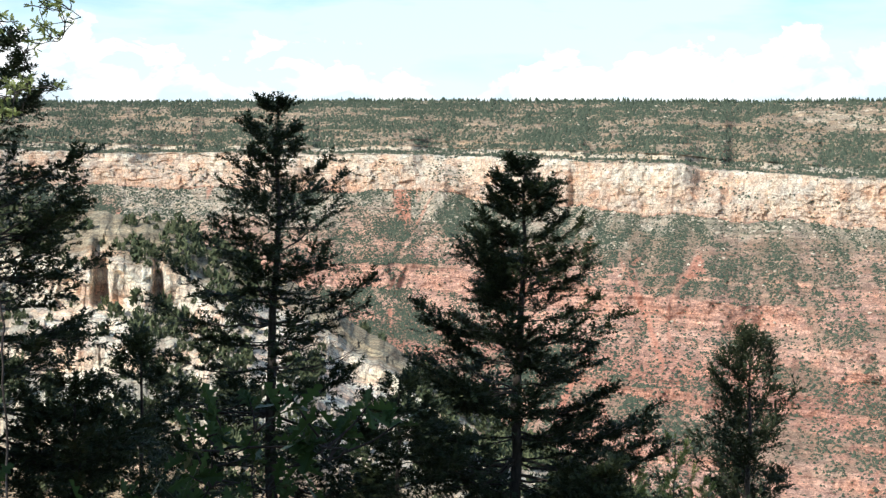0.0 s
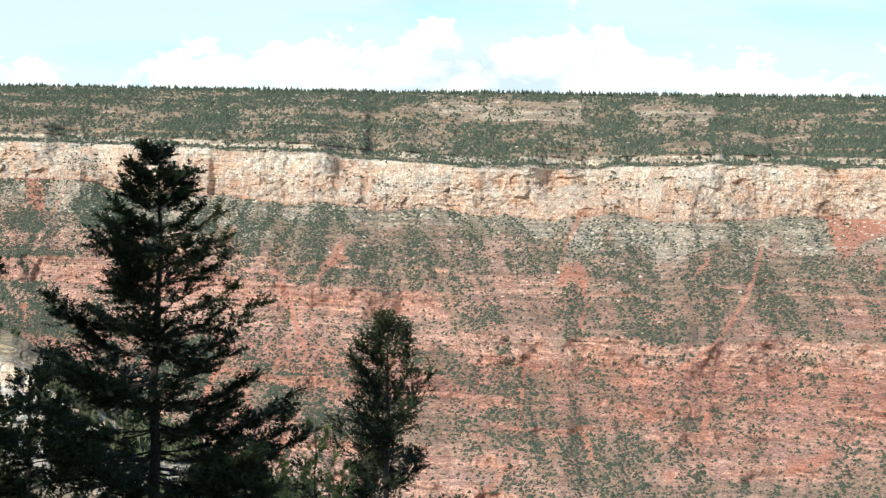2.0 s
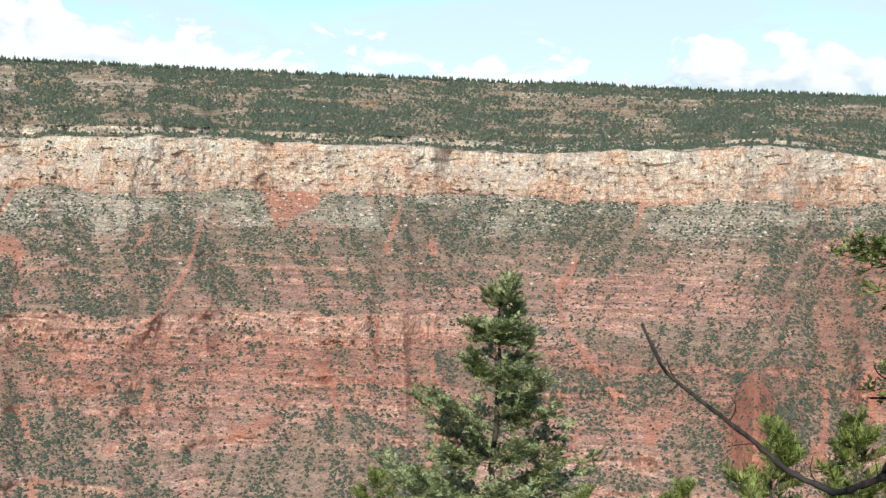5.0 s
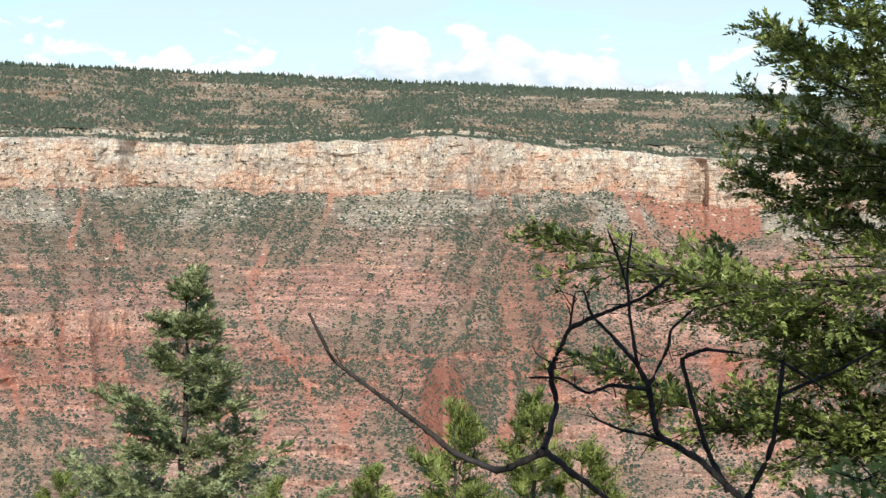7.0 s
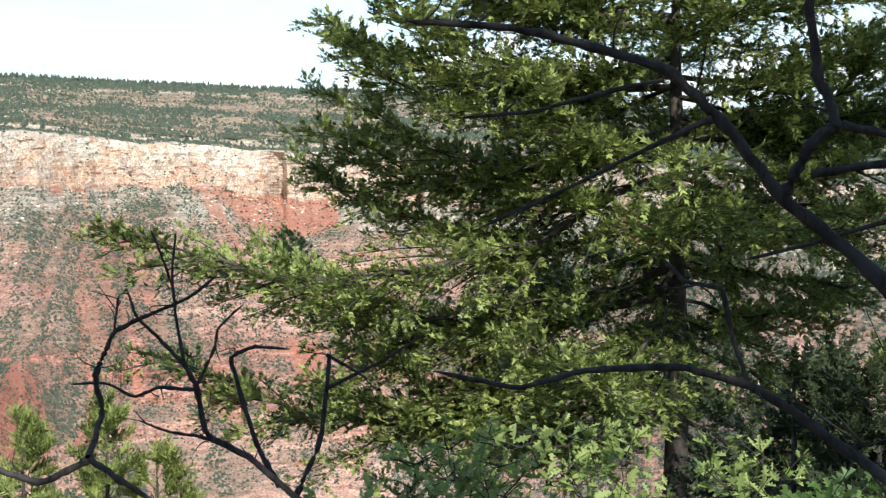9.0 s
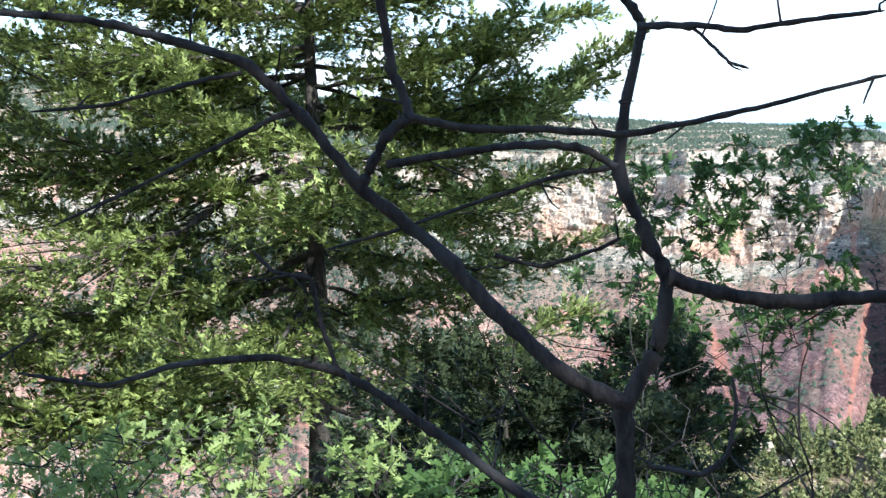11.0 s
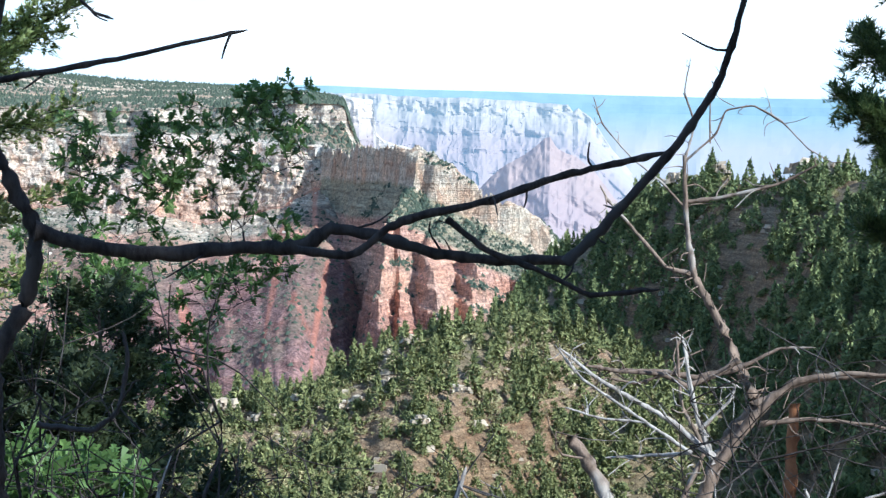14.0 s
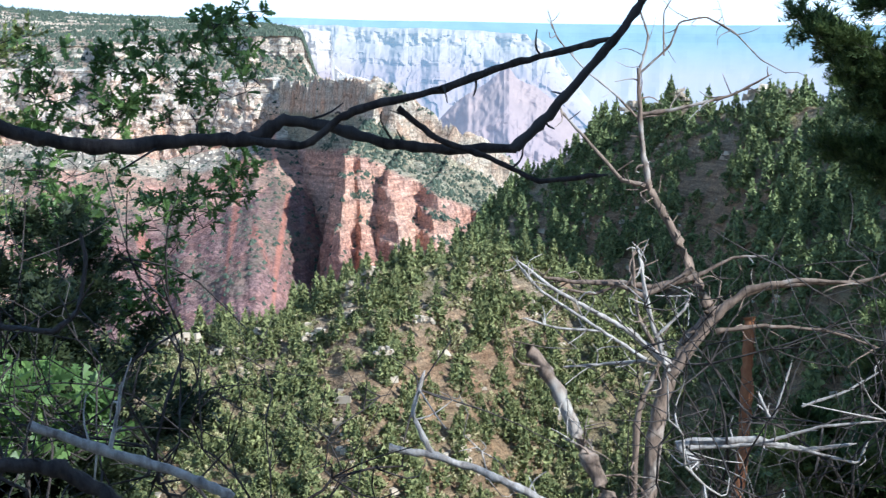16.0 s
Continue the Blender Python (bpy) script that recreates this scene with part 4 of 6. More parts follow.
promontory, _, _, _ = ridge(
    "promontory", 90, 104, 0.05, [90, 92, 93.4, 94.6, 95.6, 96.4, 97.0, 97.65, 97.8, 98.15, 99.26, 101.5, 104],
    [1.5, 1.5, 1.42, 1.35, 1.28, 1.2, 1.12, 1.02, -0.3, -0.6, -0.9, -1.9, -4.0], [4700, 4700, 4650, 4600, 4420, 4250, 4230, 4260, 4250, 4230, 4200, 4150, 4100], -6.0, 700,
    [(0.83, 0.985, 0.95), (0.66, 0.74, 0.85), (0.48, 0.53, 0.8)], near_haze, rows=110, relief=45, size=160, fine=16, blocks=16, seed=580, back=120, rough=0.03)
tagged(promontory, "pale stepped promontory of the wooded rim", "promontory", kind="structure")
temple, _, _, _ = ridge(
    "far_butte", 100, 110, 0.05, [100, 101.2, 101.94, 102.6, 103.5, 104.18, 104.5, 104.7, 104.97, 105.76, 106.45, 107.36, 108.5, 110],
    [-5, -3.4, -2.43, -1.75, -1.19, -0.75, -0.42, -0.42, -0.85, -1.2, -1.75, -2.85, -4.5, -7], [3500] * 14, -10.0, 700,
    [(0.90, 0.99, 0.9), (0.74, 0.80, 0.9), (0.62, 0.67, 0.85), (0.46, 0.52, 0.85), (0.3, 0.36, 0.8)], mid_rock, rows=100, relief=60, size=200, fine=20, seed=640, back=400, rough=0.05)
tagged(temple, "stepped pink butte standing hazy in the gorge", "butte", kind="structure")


# ---- ground under the standpoint and the canyon floor ----
def ground():
    az = np.arange(0, 360.5, 1.5)
    r = np.concatenate([np.linspace(0.004, 12, 26), np.geomspace(13, 400, 34), np.geomspace(450, 4950, 16)])[:, None] * np.ones_like(az)
    toward = 0.5 + 0.5 * np.cos(np.radians(az - 45))              # 1 towards the gorge
    open_side = ramp(toward, 0.22, 0.5)
    fall = np.where(r < 120, 0.36 * np.maximum(r - 1.2, 0), 0.36 * 118.8 + 0.75 * (r - 120))
    fall = np.minimum(fall, 640)
    climb = 22 * ramp(r, 2, 110)
    z = -1.68 - open_side * fall + (1 - open_side) * climb + 0.10 * fbm(r * np.sin(np.radians(az)) / 1.5, r * np.cos(np.radians(az)) / 1.5, 5, 3) * ramp(r, 0.5, 3)
    ob, v = sheet("ground", az, r, z, forest_soil)
    tagged(ob, "dry brown forest soil falling away into the gorge", "ground", kind="structure")


def soil_material():
    mat, nodes, links, shader = material("forest soil", 1.0)
    fine = noise_node(nodes, links, 6.0, 8, 0.65)
    broad = noise_node(nodes, links, 0.35, 5, 0.6)
    col = ramp_node(nodes, links, fine, [(0.3, (0.09, 0.065, 0.045)), (0.5, (0.20, 0.15, 0.10)), (0.7, (0.33, 0.26, 0.18))])
    col = mix_node(nodes, links, 0.6, col, ramp_node(nodes, links, broad, [(0.35, (0.7, 0.75, 0.6)), (0.65, (1.15, 1.05, 0.95))]), "MULTIPLY")
    links.new(col, shader.inputs["Base Color"])
    bump_node(nodes, links, fine, 0.6, 0.05, shader)
    return mat


forest_soil = soil_material()
ground()


# ---- wood and leaves ----
def bark_material(name, dark, light, scale=30.0, lichen=None):
    mat, nodes, links, shader = material(name, 0.9)
    grain = noise_node(nodes, links, scale, 7, 0.65, (1, 1, 0.35))
    broad = noise_node(nodes, links, scale * 0.12, 4)
    col = ramp_node(nodes, links, grain, [(0.32, dark), (0.68, light)])
    if lichen:
        col = mix_node(nodes, links, ramp_node(nodes, links, broad, [(0.52, (0, 0, 0)), (0.62, (1, 1, 1))]), col, lichen)
    links.new(col, shader.inputs["Base Color"])
    bump_node(nodes, links, grain, 0.7, 0.01, shader)
    return mat


fir_bark = bark_material("fir bark", (0.035, 0.028, 0.023), (0.12, 0.098, 0.082), 12)
red_bark = bark_material("ponderosa bark", (0.16, 0.065, 0.03), (0.46, 0.20, 0.09), 14)
oak_bark = bark_material("oak bark", (0.020, 0.016, 0.014), (0.088, 0.070, 0.062), 45, (0.070, 0.063, 0.060))
dead_wood = bark_material("bleached dead wood", (0.18, 0.15, 0.13), (0.60, 0.54, 0.48), 40)
snag_bark = bark_material("snag bark", (0.075, 0.052, 0.038), (0.33, 0.24, 0.18), 30, (0.44, 0.39, 0.34))
# fir needles in a shaded and a sunlit tone, the light put into colour
fir_shaded = leaf_material("shaded fir needles", (0.022, 0.036, 0.020), (0.070, 0.085, 0.034), 0.55, 0.18)
fir_sunlit = leaf_material("sunlit grey-green fir needles", (0.075, 0.105, 0.040), (0.56, 0.59, 0.30), 0.5, 0.25)
# bright end paints sunlit tips, dark end the shade inside the crown
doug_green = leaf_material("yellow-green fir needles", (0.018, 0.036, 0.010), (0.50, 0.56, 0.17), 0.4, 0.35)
pine_green = leaf_material("pine needles", (0.042, 0.072, 0.030), (0.21, 0.265, 0.090), 0.5, 0.25)
juniper_green = leaf_material("juniper scale leaves", (0.025, 0.036, 0.020), (0.07, 0.082, 0.036), 0.7, 0.1)
# three tones of one oak leaf: sun, deep shade and shade put into colour
oak_sunlit = leaf_material("oak leaves", (0.17, 0.24, 0.055), (0.50, 0.57, 0.20), 0.4, 0.4)
oak_deep_shade = leaf_material("deep-shaded oak leaves", (0.030, 0.060, 0.016), (0.085, 0.14, 0.040), 0.4, 0.4)
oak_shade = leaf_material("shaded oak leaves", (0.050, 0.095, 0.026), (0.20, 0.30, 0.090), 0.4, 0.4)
hill_green = leaf_material("hillside conifer needles", (0.050, 0.070, 0.027), (0.29, 0.29, 0.11), 0.8)


def tube(points, radii, sides=6):
    """Arrays of a bent, tapered round stem."""
    p = np.asarray(points, float)
    n = len(p)
    d = np.gradient(p, axis=0)
    d /= np.linalg.norm(d, axis=1, keepdims=True) + 1e-9
    ref = np.where(np.abs(d[:, 2:3]) < 0.9, np.array([[0, 0, 1.0]]), np.array([[1.0, 0, 0]]))
    u = np.cross(d, ref)
    u /= np.linalg.norm(u, axis=1, keepdims=True) + 1e-9
    w = np.cross(d, u)
    a = np.linspace(0, 2 * np.pi, sides, endpoint=False)
    ring = np.cos(a)[None, :, None] * u[:, None] + np.sin(a)[None, :, None] * w[:, None]
    v = (p[:, None] + ring * np.asarray(radii, float)[:, None, None]).reshape(-1, 3)
    i = np.arange(n * sides).reshape(n, sides)
    j = np.roll(i, -1, axis=1)
    f = np.stack([i[:-1], j[:-1], j[1:], i[1:]], -1).reshape(-1, 4)
    return v, f


def join(chunks):
    vs, fs, k = [], [], 0
    for v, f in chunks:
        vs.append(v)
        fs.append(f + k)
        k += len(v)
    return np.vstack(vs), np.vstack(fs)


def part(name, chunks, mat, parent, label="", smooth=True):
    v, f = join(chunks) if isinstance(chunks, list) else chunks
    ob = new(name, mesh_from(name, v, f, [mat], smooth=smooth))
    ob.parent = parent
    return tagged(ob, label)


def smooth_line(points, count, wobble=0.0, rs=None):
    """A rounded line through a few points."""
    p = np.asarray(points, float)
    s = np.linspace(0, len(p) - 1, count)
    k = np.clip(s.astype(int), 0, len(p) - 2)
    t = (s - k)[:, None]
    p0, p1, p2, p3 = p[np.maximum(k - 1, 0)], p[k], p[k + 1], p[np.minimum(k + 2, len(p) - 1)]
    q = 0.5 * (2 * p1 + (p2 - p0) * t + (2 * p0 - 5 * p1 + 4 * p2 - p3) * t * t + (3 * p1 - p0 - 3 * p2 + p3) * t ** 3)
    if wobble:
        q[1:-1] += rs.normal(0, wobble, (count - 2, 3))
    return q


def needle_template(pairs, up, length, width, spread, seed):
    """A twig tip along x, one unit long, set with needles."""
    rs = np.random.RandomState(seed)
    v, f = [(0, 0, 0), (0, 0.02, 0.01), (1, 0, 0)], [(0, 1, 2)]
    def needle(x, angle, lift):
        c, s = math.cos(angle), math.sin(angle)
        d = np.array([c, s * math.cos(lift), abs(s) * math.sin(lift) if lift else 0.0])
        side = np.array([-d[1], d[0], 0.0])
        side = side / (np.linalg.norm(side) + 1e-6) * width
        k = len(v)
        b = np.array([x, 0, 0])
        l = length * rs.uniform(0.75, 1.2)
        v.extend([tuple(b - side), tuple(b + side), tuple(b + d * l)])
        f.append((k, k + 1, k + 2))
    for i in range(pairs):
        x = 0.08 + 0.9 * i / max(pairs - 1, 1)
        for sgn in (1, -1):
            needle(x + rs.uniform(-0.05, 0.05), sgn * spread * rs.uniform(0.8, 1.15), rs.uniform(-0.3, 0.7))
    for i in range(up):
        needle(rs.uniform(0.1, 0.95), rs.choice([-1, 1]) * spread, rs.uniform(0.9, 1.9))
    needle(0.95, 0.12, 0.2)
    return np.array(v), np.array(f)


FIR_TIP = needle_template(4, 2, 0.42, 0.115, 0.85, 1)
DOUG_TIP = needle_template(4, 3, 0.42, 0.12, 0.8, 2)
PINE_TIP = needle_template(4, 6, 0.60, 0.068, 0.8, 3)
COARSE_TIP = needle_template(2, 1, 0.6, 0.22, 0.8, 5)
JUNIPER_TIP = needle_template(3, 3, 0.42, 0.085, 0.6, 4)


def place_tips(tip, origins, dirs, sizes, seed):
    """One needle tip at each origin, pointing along its direction."""
    rs = np.random.RandomState(seed)
    tv, tf = tip
    o, d = np.asarray(origins), np.asarray(dirs)
    d = d / (np.linalg.norm(d, axis=1, keepdims=True) + 1e-9)
    up = np.array([0, 0, 1.0]) + rs.normal(0, 0.35, d.shape)
    s = np.cross(up, d)
    s /= np.linalg.norm(s, axis=1, keepdims=True) + 1e-9
    u = np.cross(d, s)
    k = np.asarray(sizes)[:, None, None]
    v = o[:, None] + k * (tv[None, :, 0:1] * d[:, None] + tv[None, :, 1:2] * s[:, None] + tv[None, :, 2:3] * u[:, None])
    f = (tf[None] + (np.arange(len(o)) * len(tv))[:, None, None]).reshape(-1, 3)
    return v.reshape(-1, 3), f


def conifer(name, base, top, reach, label, needles, tip, tip_size, limbs=80, start=0.12, seed=0, shape=0.85, rise=(-12, 40), sag=0.22, twigs=9, bare=0.25,
            trunk_r=0.14, bark=None, per_twig=6, sparse=0.0, lumps=0.35, category="conifer", dead=0, group="", limb_list=(), bushy=1, limb_r=0.016, whorls=0, flat=1.0, plain=False):
    """A fir, pine or juniper: trunk, limbs, needle crown, and bare twigs where it has them."""
    rs = np.random.RandomState(seed)
    bark = bark or fir_bark
    base, top = np.array(base, float), np.array(top, float)
    tree = new(name)
    tree.location = base
    axis = top - base
    h = np.linalg.norm(axis)
    count = 14
    line = np.linspace(0, 1, count)[:, None] * axis
    line[1:-1] += rs.normal(0, 0.0022 * h, (count - 2, 3)) * np.array([1, 1, 0.2])
    radii = trunk_r * (1 - np.linspace(0, 1, count)) ** 0.8 + 0.008
    part("trunk", [tube(line, radii, 9)], bark, tree)
    wood, origins, dirs, sizes, dry = [], [], [], [], []
    plan = []
    for k in range(limbs):
        t = start + (0.985 - start) * ((k + rs.rand() * 0.8) / limbs) ** 0.92
        if whorls:
            t = start + (0.985 - start) * ((math.floor(t * whorls) + 0.5 + rs.normal(0, 0.09)) / whorls) if t < 0.97 else t
        plan.append((min(t, 0.985), rs.rand() * 2 * np.pi + k * 2.4, None))
    for t, a, l in limb_list:
        plan.append((t, radians(90 - a), l))
    for t, a, fixed in plan:
        hgt = (t - start) / (1 - start)
        length = reach * ((1 - hgt) ** shape * rs.uniform(1 - lumps, 1 + lumps * 0.5) + 0.02)
        if fixed:
            length = fixed
        elif rs.rand() < sparse:
            continue
        root = np.array([np.interp(t, np.linspace(0, 1, count), line[:, c]) for c in range(3)])
        e = radians(rise[0] + (rise[1] - rise[0]) * hgt ** 1.5 + rs.uniform(-10, 10))
        out = np.array([math.cos(a), math.sin(a), 0.0])
        s = np.linspace(0, 1, 9)
        side = np.array([-out[1], out[0], 0]) * rs.uniform(-0.18, 0.18)
        limb = root + length * (s[:, None] * out * math.cos(e) + (s ** 2)[:, None] * side)
        limb[:, 2] += length * (s * math.sin(e) - sag * np.sin(np.pi * s * 0.85) * (1 - hgt) + 0.12 * s ** 3)
        limb[1:] += rs.normal(0, 0.012 * length, (8, 3))
        r0 = max(0.006, limb_r * length * (trunk_r / 0.14) ** 0.4)
        wood.append(tube(limb[::4] if plain else limb, (r0 * (1 - 0.88 * s))[::4] if plain else r0 * (1 - 0.88 * s), 3 if plain else 5))
        is_dead = rs.rand() < dead * (1 - hgt)
        n = max(3, int(twigs * (0.35 + length / reach) * rs.uniform(0.75, 1.2)))
        for q in range(n):
            u = bare + (1 - bare) * ((q + rs.rand()) / n)
            at = np.array([np.interp(u, s, limb[:, c]) for c in range(3)])
            fwd = limb[min(8, int(u * 8) + 1)] - limb[min(7, int(u * 8))]
            fwd = fwd / (np.linalg.norm(fwd) + 1e-9)
            cross = np.cross(fwd, (0, 0, 1.0)) * rs.choice([-1, 1])
            way = fwd * rs.uniform(0.45, 0.9) + cross * rs.uniform(0.5, 1.0) + np.array([0, 0, rs.uniform(-0.35, 0.22)])
            way /= np.linalg.norm(way)
            tl = length * rs.uniform(0.16, 0.36) * (1.15 - 0.75 * u) + tip_size * 0.8
            tt = np.linspace(0, 1, 4)[:, None]
            twig = at + way * tl * tt + np.array([0, 0, -0.12 * tl]) * tt ** 2
            if not plain:
                wood.append(tube(twig, np.array([0.5, 0.4, 0.3, 0.12]) * max(0.005, r0 * 0.45), 3))
            if is_dead:
                for _ in range(3):
                    d0 = way + rs.normal(0, 0.6, 3)
                    p0 = twig[rs.randint(1, 4)]
                    wood.append(tube(np.array([p0, p0 + d0 * tl * 0.22 + rs.normal(0, .02, 3), p0 + d0 * tl * 0.45]), [0.004, 0.003, 0.0015], 3))
                continue
            m = max(2, int(per_twig * (0.5 + tl / (reach * 0.3))))
            for g in range(m):
                w = (g + 0.4) / m
                p = at + way * tl * w + np.array([0, 0, -0.12 * tl]) * w ** 2
                turn = np.cross(way, (0, 0, 1.0)) * (rs.uniform(0.3, 1.0) * (1 if g % 2 else -1)) * (1 - 0.7 * (g == m - 1))
                for b in range(bushy):
                    spread = rs.normal(0, 0.55, 3) * np.array([1, 1, flat]) if b else np.zeros(3)
                    origins.append(p + spread * tip_size * 0.25)
                    dirs.append(way * rs.uniform(0.7, 1.1) + turn * (1 if b != 1 else -1) + np.array([0, 0, rs.uniform(-0.2, 0.35)]) + spread)
                    sizes.append(tip_size * rs.uniform(0.65, 1.2) * (1 - 0.3 * hgt))
        if not is_dead:
            for g in range(4):
                origins.append(limb[-1] - (limb[-1] - limb[-2]) * g * 0.4)
                dirs.append((limb[-1] - limb[-2]) + rs.normal(0, 0.4, 3) * np.linalg.norm(limb[-1] - limb[-2]))
                sizes.append(tip_size)
    for g in range(12):
        origins.append(line[-1] - axis / h * tip_size * 0.3 * g)
        dirs.append(axis / h * 1.0 + rs.normal(0, 0.42, 3))
        sizes.append(tip_size * 0.6)
    tagged(part("branchwork", wood, bark, tree), kind="stuff")
    part("needle_crown", place_tips(tip, origins, dirs, sizes, seed + 5), needles, tree, smooth=False)
    return tagged(tree, label, category, group)


def on_slope(az, r, below=0.0):
    """Ground height down the near slope towards the gorge."""
    p = heading(az, 0, r)
    return (p.x, p.y, -1.68 - 0.36 * max(r - 1.2, 0) - below)


# dark firs on the slope below the standpoint
FIRS = "dark firs on the slope"
conifer("fir_tree", on_slope(-6.6, 32), at(-6.55, 4.2, 32), 4.3, "dark fir with thin broken crown and bare twigs", fir_shaded, FIR_TIP, 0.25, limbs=140, start=0.14, seed=21, shape=0.75, rise=(-14, 40), twigs=13, per_twig=5, bushy=2, limb_r=0.011, whorls=26, flat=0.35, dead=0.35, trunk_r=0.20, lumps=0.55, group=FIRS, bare=0.3)
conifer("fir_tree", on_slope(2.9, 32.6), at(3.15, 2.1, 32.6), 4.2, "dark fir with dense layered tapering crown", fir_shaded, FIR_TIP, 0.26, limbs=165, start=0.10, seed=22, shape=0.72, rise=(-8, 40), twigs=15, per_twig=6, bushy=2, limb_r=0.010, whorls=24, flat=0.45, dead=0.08, trunk_r=0.20, lumps=0.4, group=FIRS,
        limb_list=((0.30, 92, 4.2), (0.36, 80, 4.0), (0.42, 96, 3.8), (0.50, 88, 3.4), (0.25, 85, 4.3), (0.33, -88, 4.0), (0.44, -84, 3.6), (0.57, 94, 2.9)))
conifer("fir_tree", on_slope(-17.6, 22), at(-17.5, 6.2, 22), 4.2, "dark fir with heavy drooping limbs", fir_shaded, FIR_TIP, 0.22, limbs=120, start=0.08, seed=23, shape=0.8, rise=(-18, 35), twigs=12, per_twig=5, bushy=2, limb_r=0.011, whorls=24, flat=0.35, trunk_r=0.22, lumps=0.5, group=FIRS)
conifer("juniper_tree", on_slope(12.1, 46), at(12.15, -4.5, 46), 4.4, "dark bushy juniper with a thin top", juniper_green, JUNIPER_TIP, 0.34, limbs=85, start=0.1, seed=24, shape=0.75, rise=(10, 60), sag=0.0, twigs=11, per_twig=5, bushy=3, limb_r=0.01, trunk_r=0.16, lumps=0.5, category="juniper")
conifer("fir_tree", on_slope(38.6, 32), at(38.65, -3.6, 32), 3.6, "grey-green fir coloured as if sunlit, with upturned tips", fir_sunlit, FIR_TIP, 0.27, limbs=84, start=0.12, seed=25, shape=0.8, rise=(-4, 50), sag=0.10, twigs=14, per_twig=5, bushy=3, limb_r=0.010, whorls=11, flat=0.4, trunk_r=0.13, lumps=0.75)
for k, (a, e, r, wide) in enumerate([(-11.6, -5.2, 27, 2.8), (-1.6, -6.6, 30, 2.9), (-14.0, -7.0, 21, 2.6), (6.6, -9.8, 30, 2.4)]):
    conifer("fir_tree", on_slope(a, r), at(a, e, r), wide, "small dark fir between the taller firs", fir_shaded, FIR_TIP, 0.23, limbs=60, start=0.2, seed=26 + k * 3, shape=0.7, rise=(-10, 40), twigs=11, per_twig=5, bushy=2, limb_r=0.011, whorls=14, flat=0.35, dead=0.15, trunk_r=0.1, lumps=0.5, group=FIRS)
YOUNG = "young sunlit conifers below"
for k, (a, e, r, wide) in enumerate([(49.2, -9.0, 18, 1.0), (52.3, -8.6, 18, 1.1), (54.2, -10.6, 18, 1.0), (46.2, -11.5, 22, 1.2), (34.0, -11.4, 30, 1.6), (42.2, -11.8, 30, 1.5), (7.6, -9.6, 40, 2.0), (9.3, -8.6, 42, 2.2), (10.4, -10.3, 40, 1.8)]):
    conifer("young_conifer", on_slope(a, r), at(a, e, r), wide, "young bright green conifer coloured as if sunlit", doug_green, PINE_TIP, 0.22, limbs=26, start=0.35, seed=60 + k, shape=0.7, rise=(15, 60), sag=0.05, twigs=6, per_twig=5, trunk_r=0.05, group=YOUNG)

# the tall Douglas fir beside the path
conifer("douglas_fir", on_slope(74.4, 18), at(74.3, 13.0, 18), 4.0, "tall Douglas fir with shaggy yellow-green boughs", doug_green, DOUG_TIP, 0.21, limbs=60, start=0.10, seed=31, shape=0.25, rise=(-16, 12), twigs=27, per_twig=5, bushy=4, limb_r=0.009, trunk_r=0.20, lumps=0.45, bare=0.12, sag=0.24,
        limb_list=((0.50, -16, 6.2), (0.66, -43, 6.6), (0.54, -6, 5.6), (0.57, -24, 4.8), (0.61, -14, 4.6), (0.65, -8, 4.4), (0.68, -20, 4.4), (0.71, -14, 4.4), (0.75, -22, 4.3), (0.78, -10, 4.3), (0.82, -16, 4.2), (0.86, -20, 3.9), (0.72, 166, 3.6), (0.76, 158, 3.4), (0.60, 170, 3.3), (0.64, 120, 3.4), (0.52, 20, 3.8), (0.82, 170, 3.4), (0.74, 200, 3.0), (0.80, 240, 2.8), (0.86, 165, 3.2), (0.70, 165, 3.8), (0.66, 175, 3.6), (0.90, 172, 3.2), (0.46, 168, 3.6), (0.40, 172, 3.6), (0.34, 160, 3.4), (0.28, 170, 3.2), (0.70, -45, 4.0), (0.76, -50, 4.0), (0.82, -40, 4.0), (0.88, -50, 3.8), (0.70, 15, 4.2), (0.77, 25, 4.0), (0.84, 18, 3.8), (0.90, 30, 3.6), (0.95, -30, 3.4), (0.93, 0, 3.8), (0.97, -16, 3.2), (0.88, -12, 4.2)))
UNDER = "small dark firs under the branches"
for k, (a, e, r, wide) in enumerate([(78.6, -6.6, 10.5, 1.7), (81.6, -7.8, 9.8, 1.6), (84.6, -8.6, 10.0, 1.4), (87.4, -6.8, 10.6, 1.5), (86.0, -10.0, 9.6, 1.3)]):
    conifer("fir_sapling", on_slope(a, r), at(a, e, r), wide, "small fir beneath the oak branches, coloured dark for shade", fir_shaded, FIR_TIP, 0.16, limbs=42, start=0.1, seed=260 + k, shape=0.6, rise=(-5, 40), twigs=10, per_twig=5, bushy=3, trunk_r=0.05, lumps=0.5, group=UNDER)
# ponderosa at the end of the view
conifer("ponderosa_pine", on_slope(123.3, 14), at(123.6, 10.0, 14), 1.9, "dark ponderosa pine with dense tufted needles", pine_green, PINE_TIP, 0.18, limbs=120, start=0.22, seed=33, shape=0.42, rise=(-8, 45), twigs=13, per_twig=2, bushy=15, limb_r=0.014, trunk_r=0.13, lumps=0.55, bare=0.4, category="pine",
        limb_list=((0.74, 33, 1.9), (0.66, 30, 1.8), (0.58, 38, 1.6), (0.82, 28, 1.6), (0.70, 22, 1.9), (0.78, 40, 1.8), (0.62, 26, 1.7)))

# unseen pines added out of view to shade the path and the firs
SHADE_TREES = "shade trees behind the path"
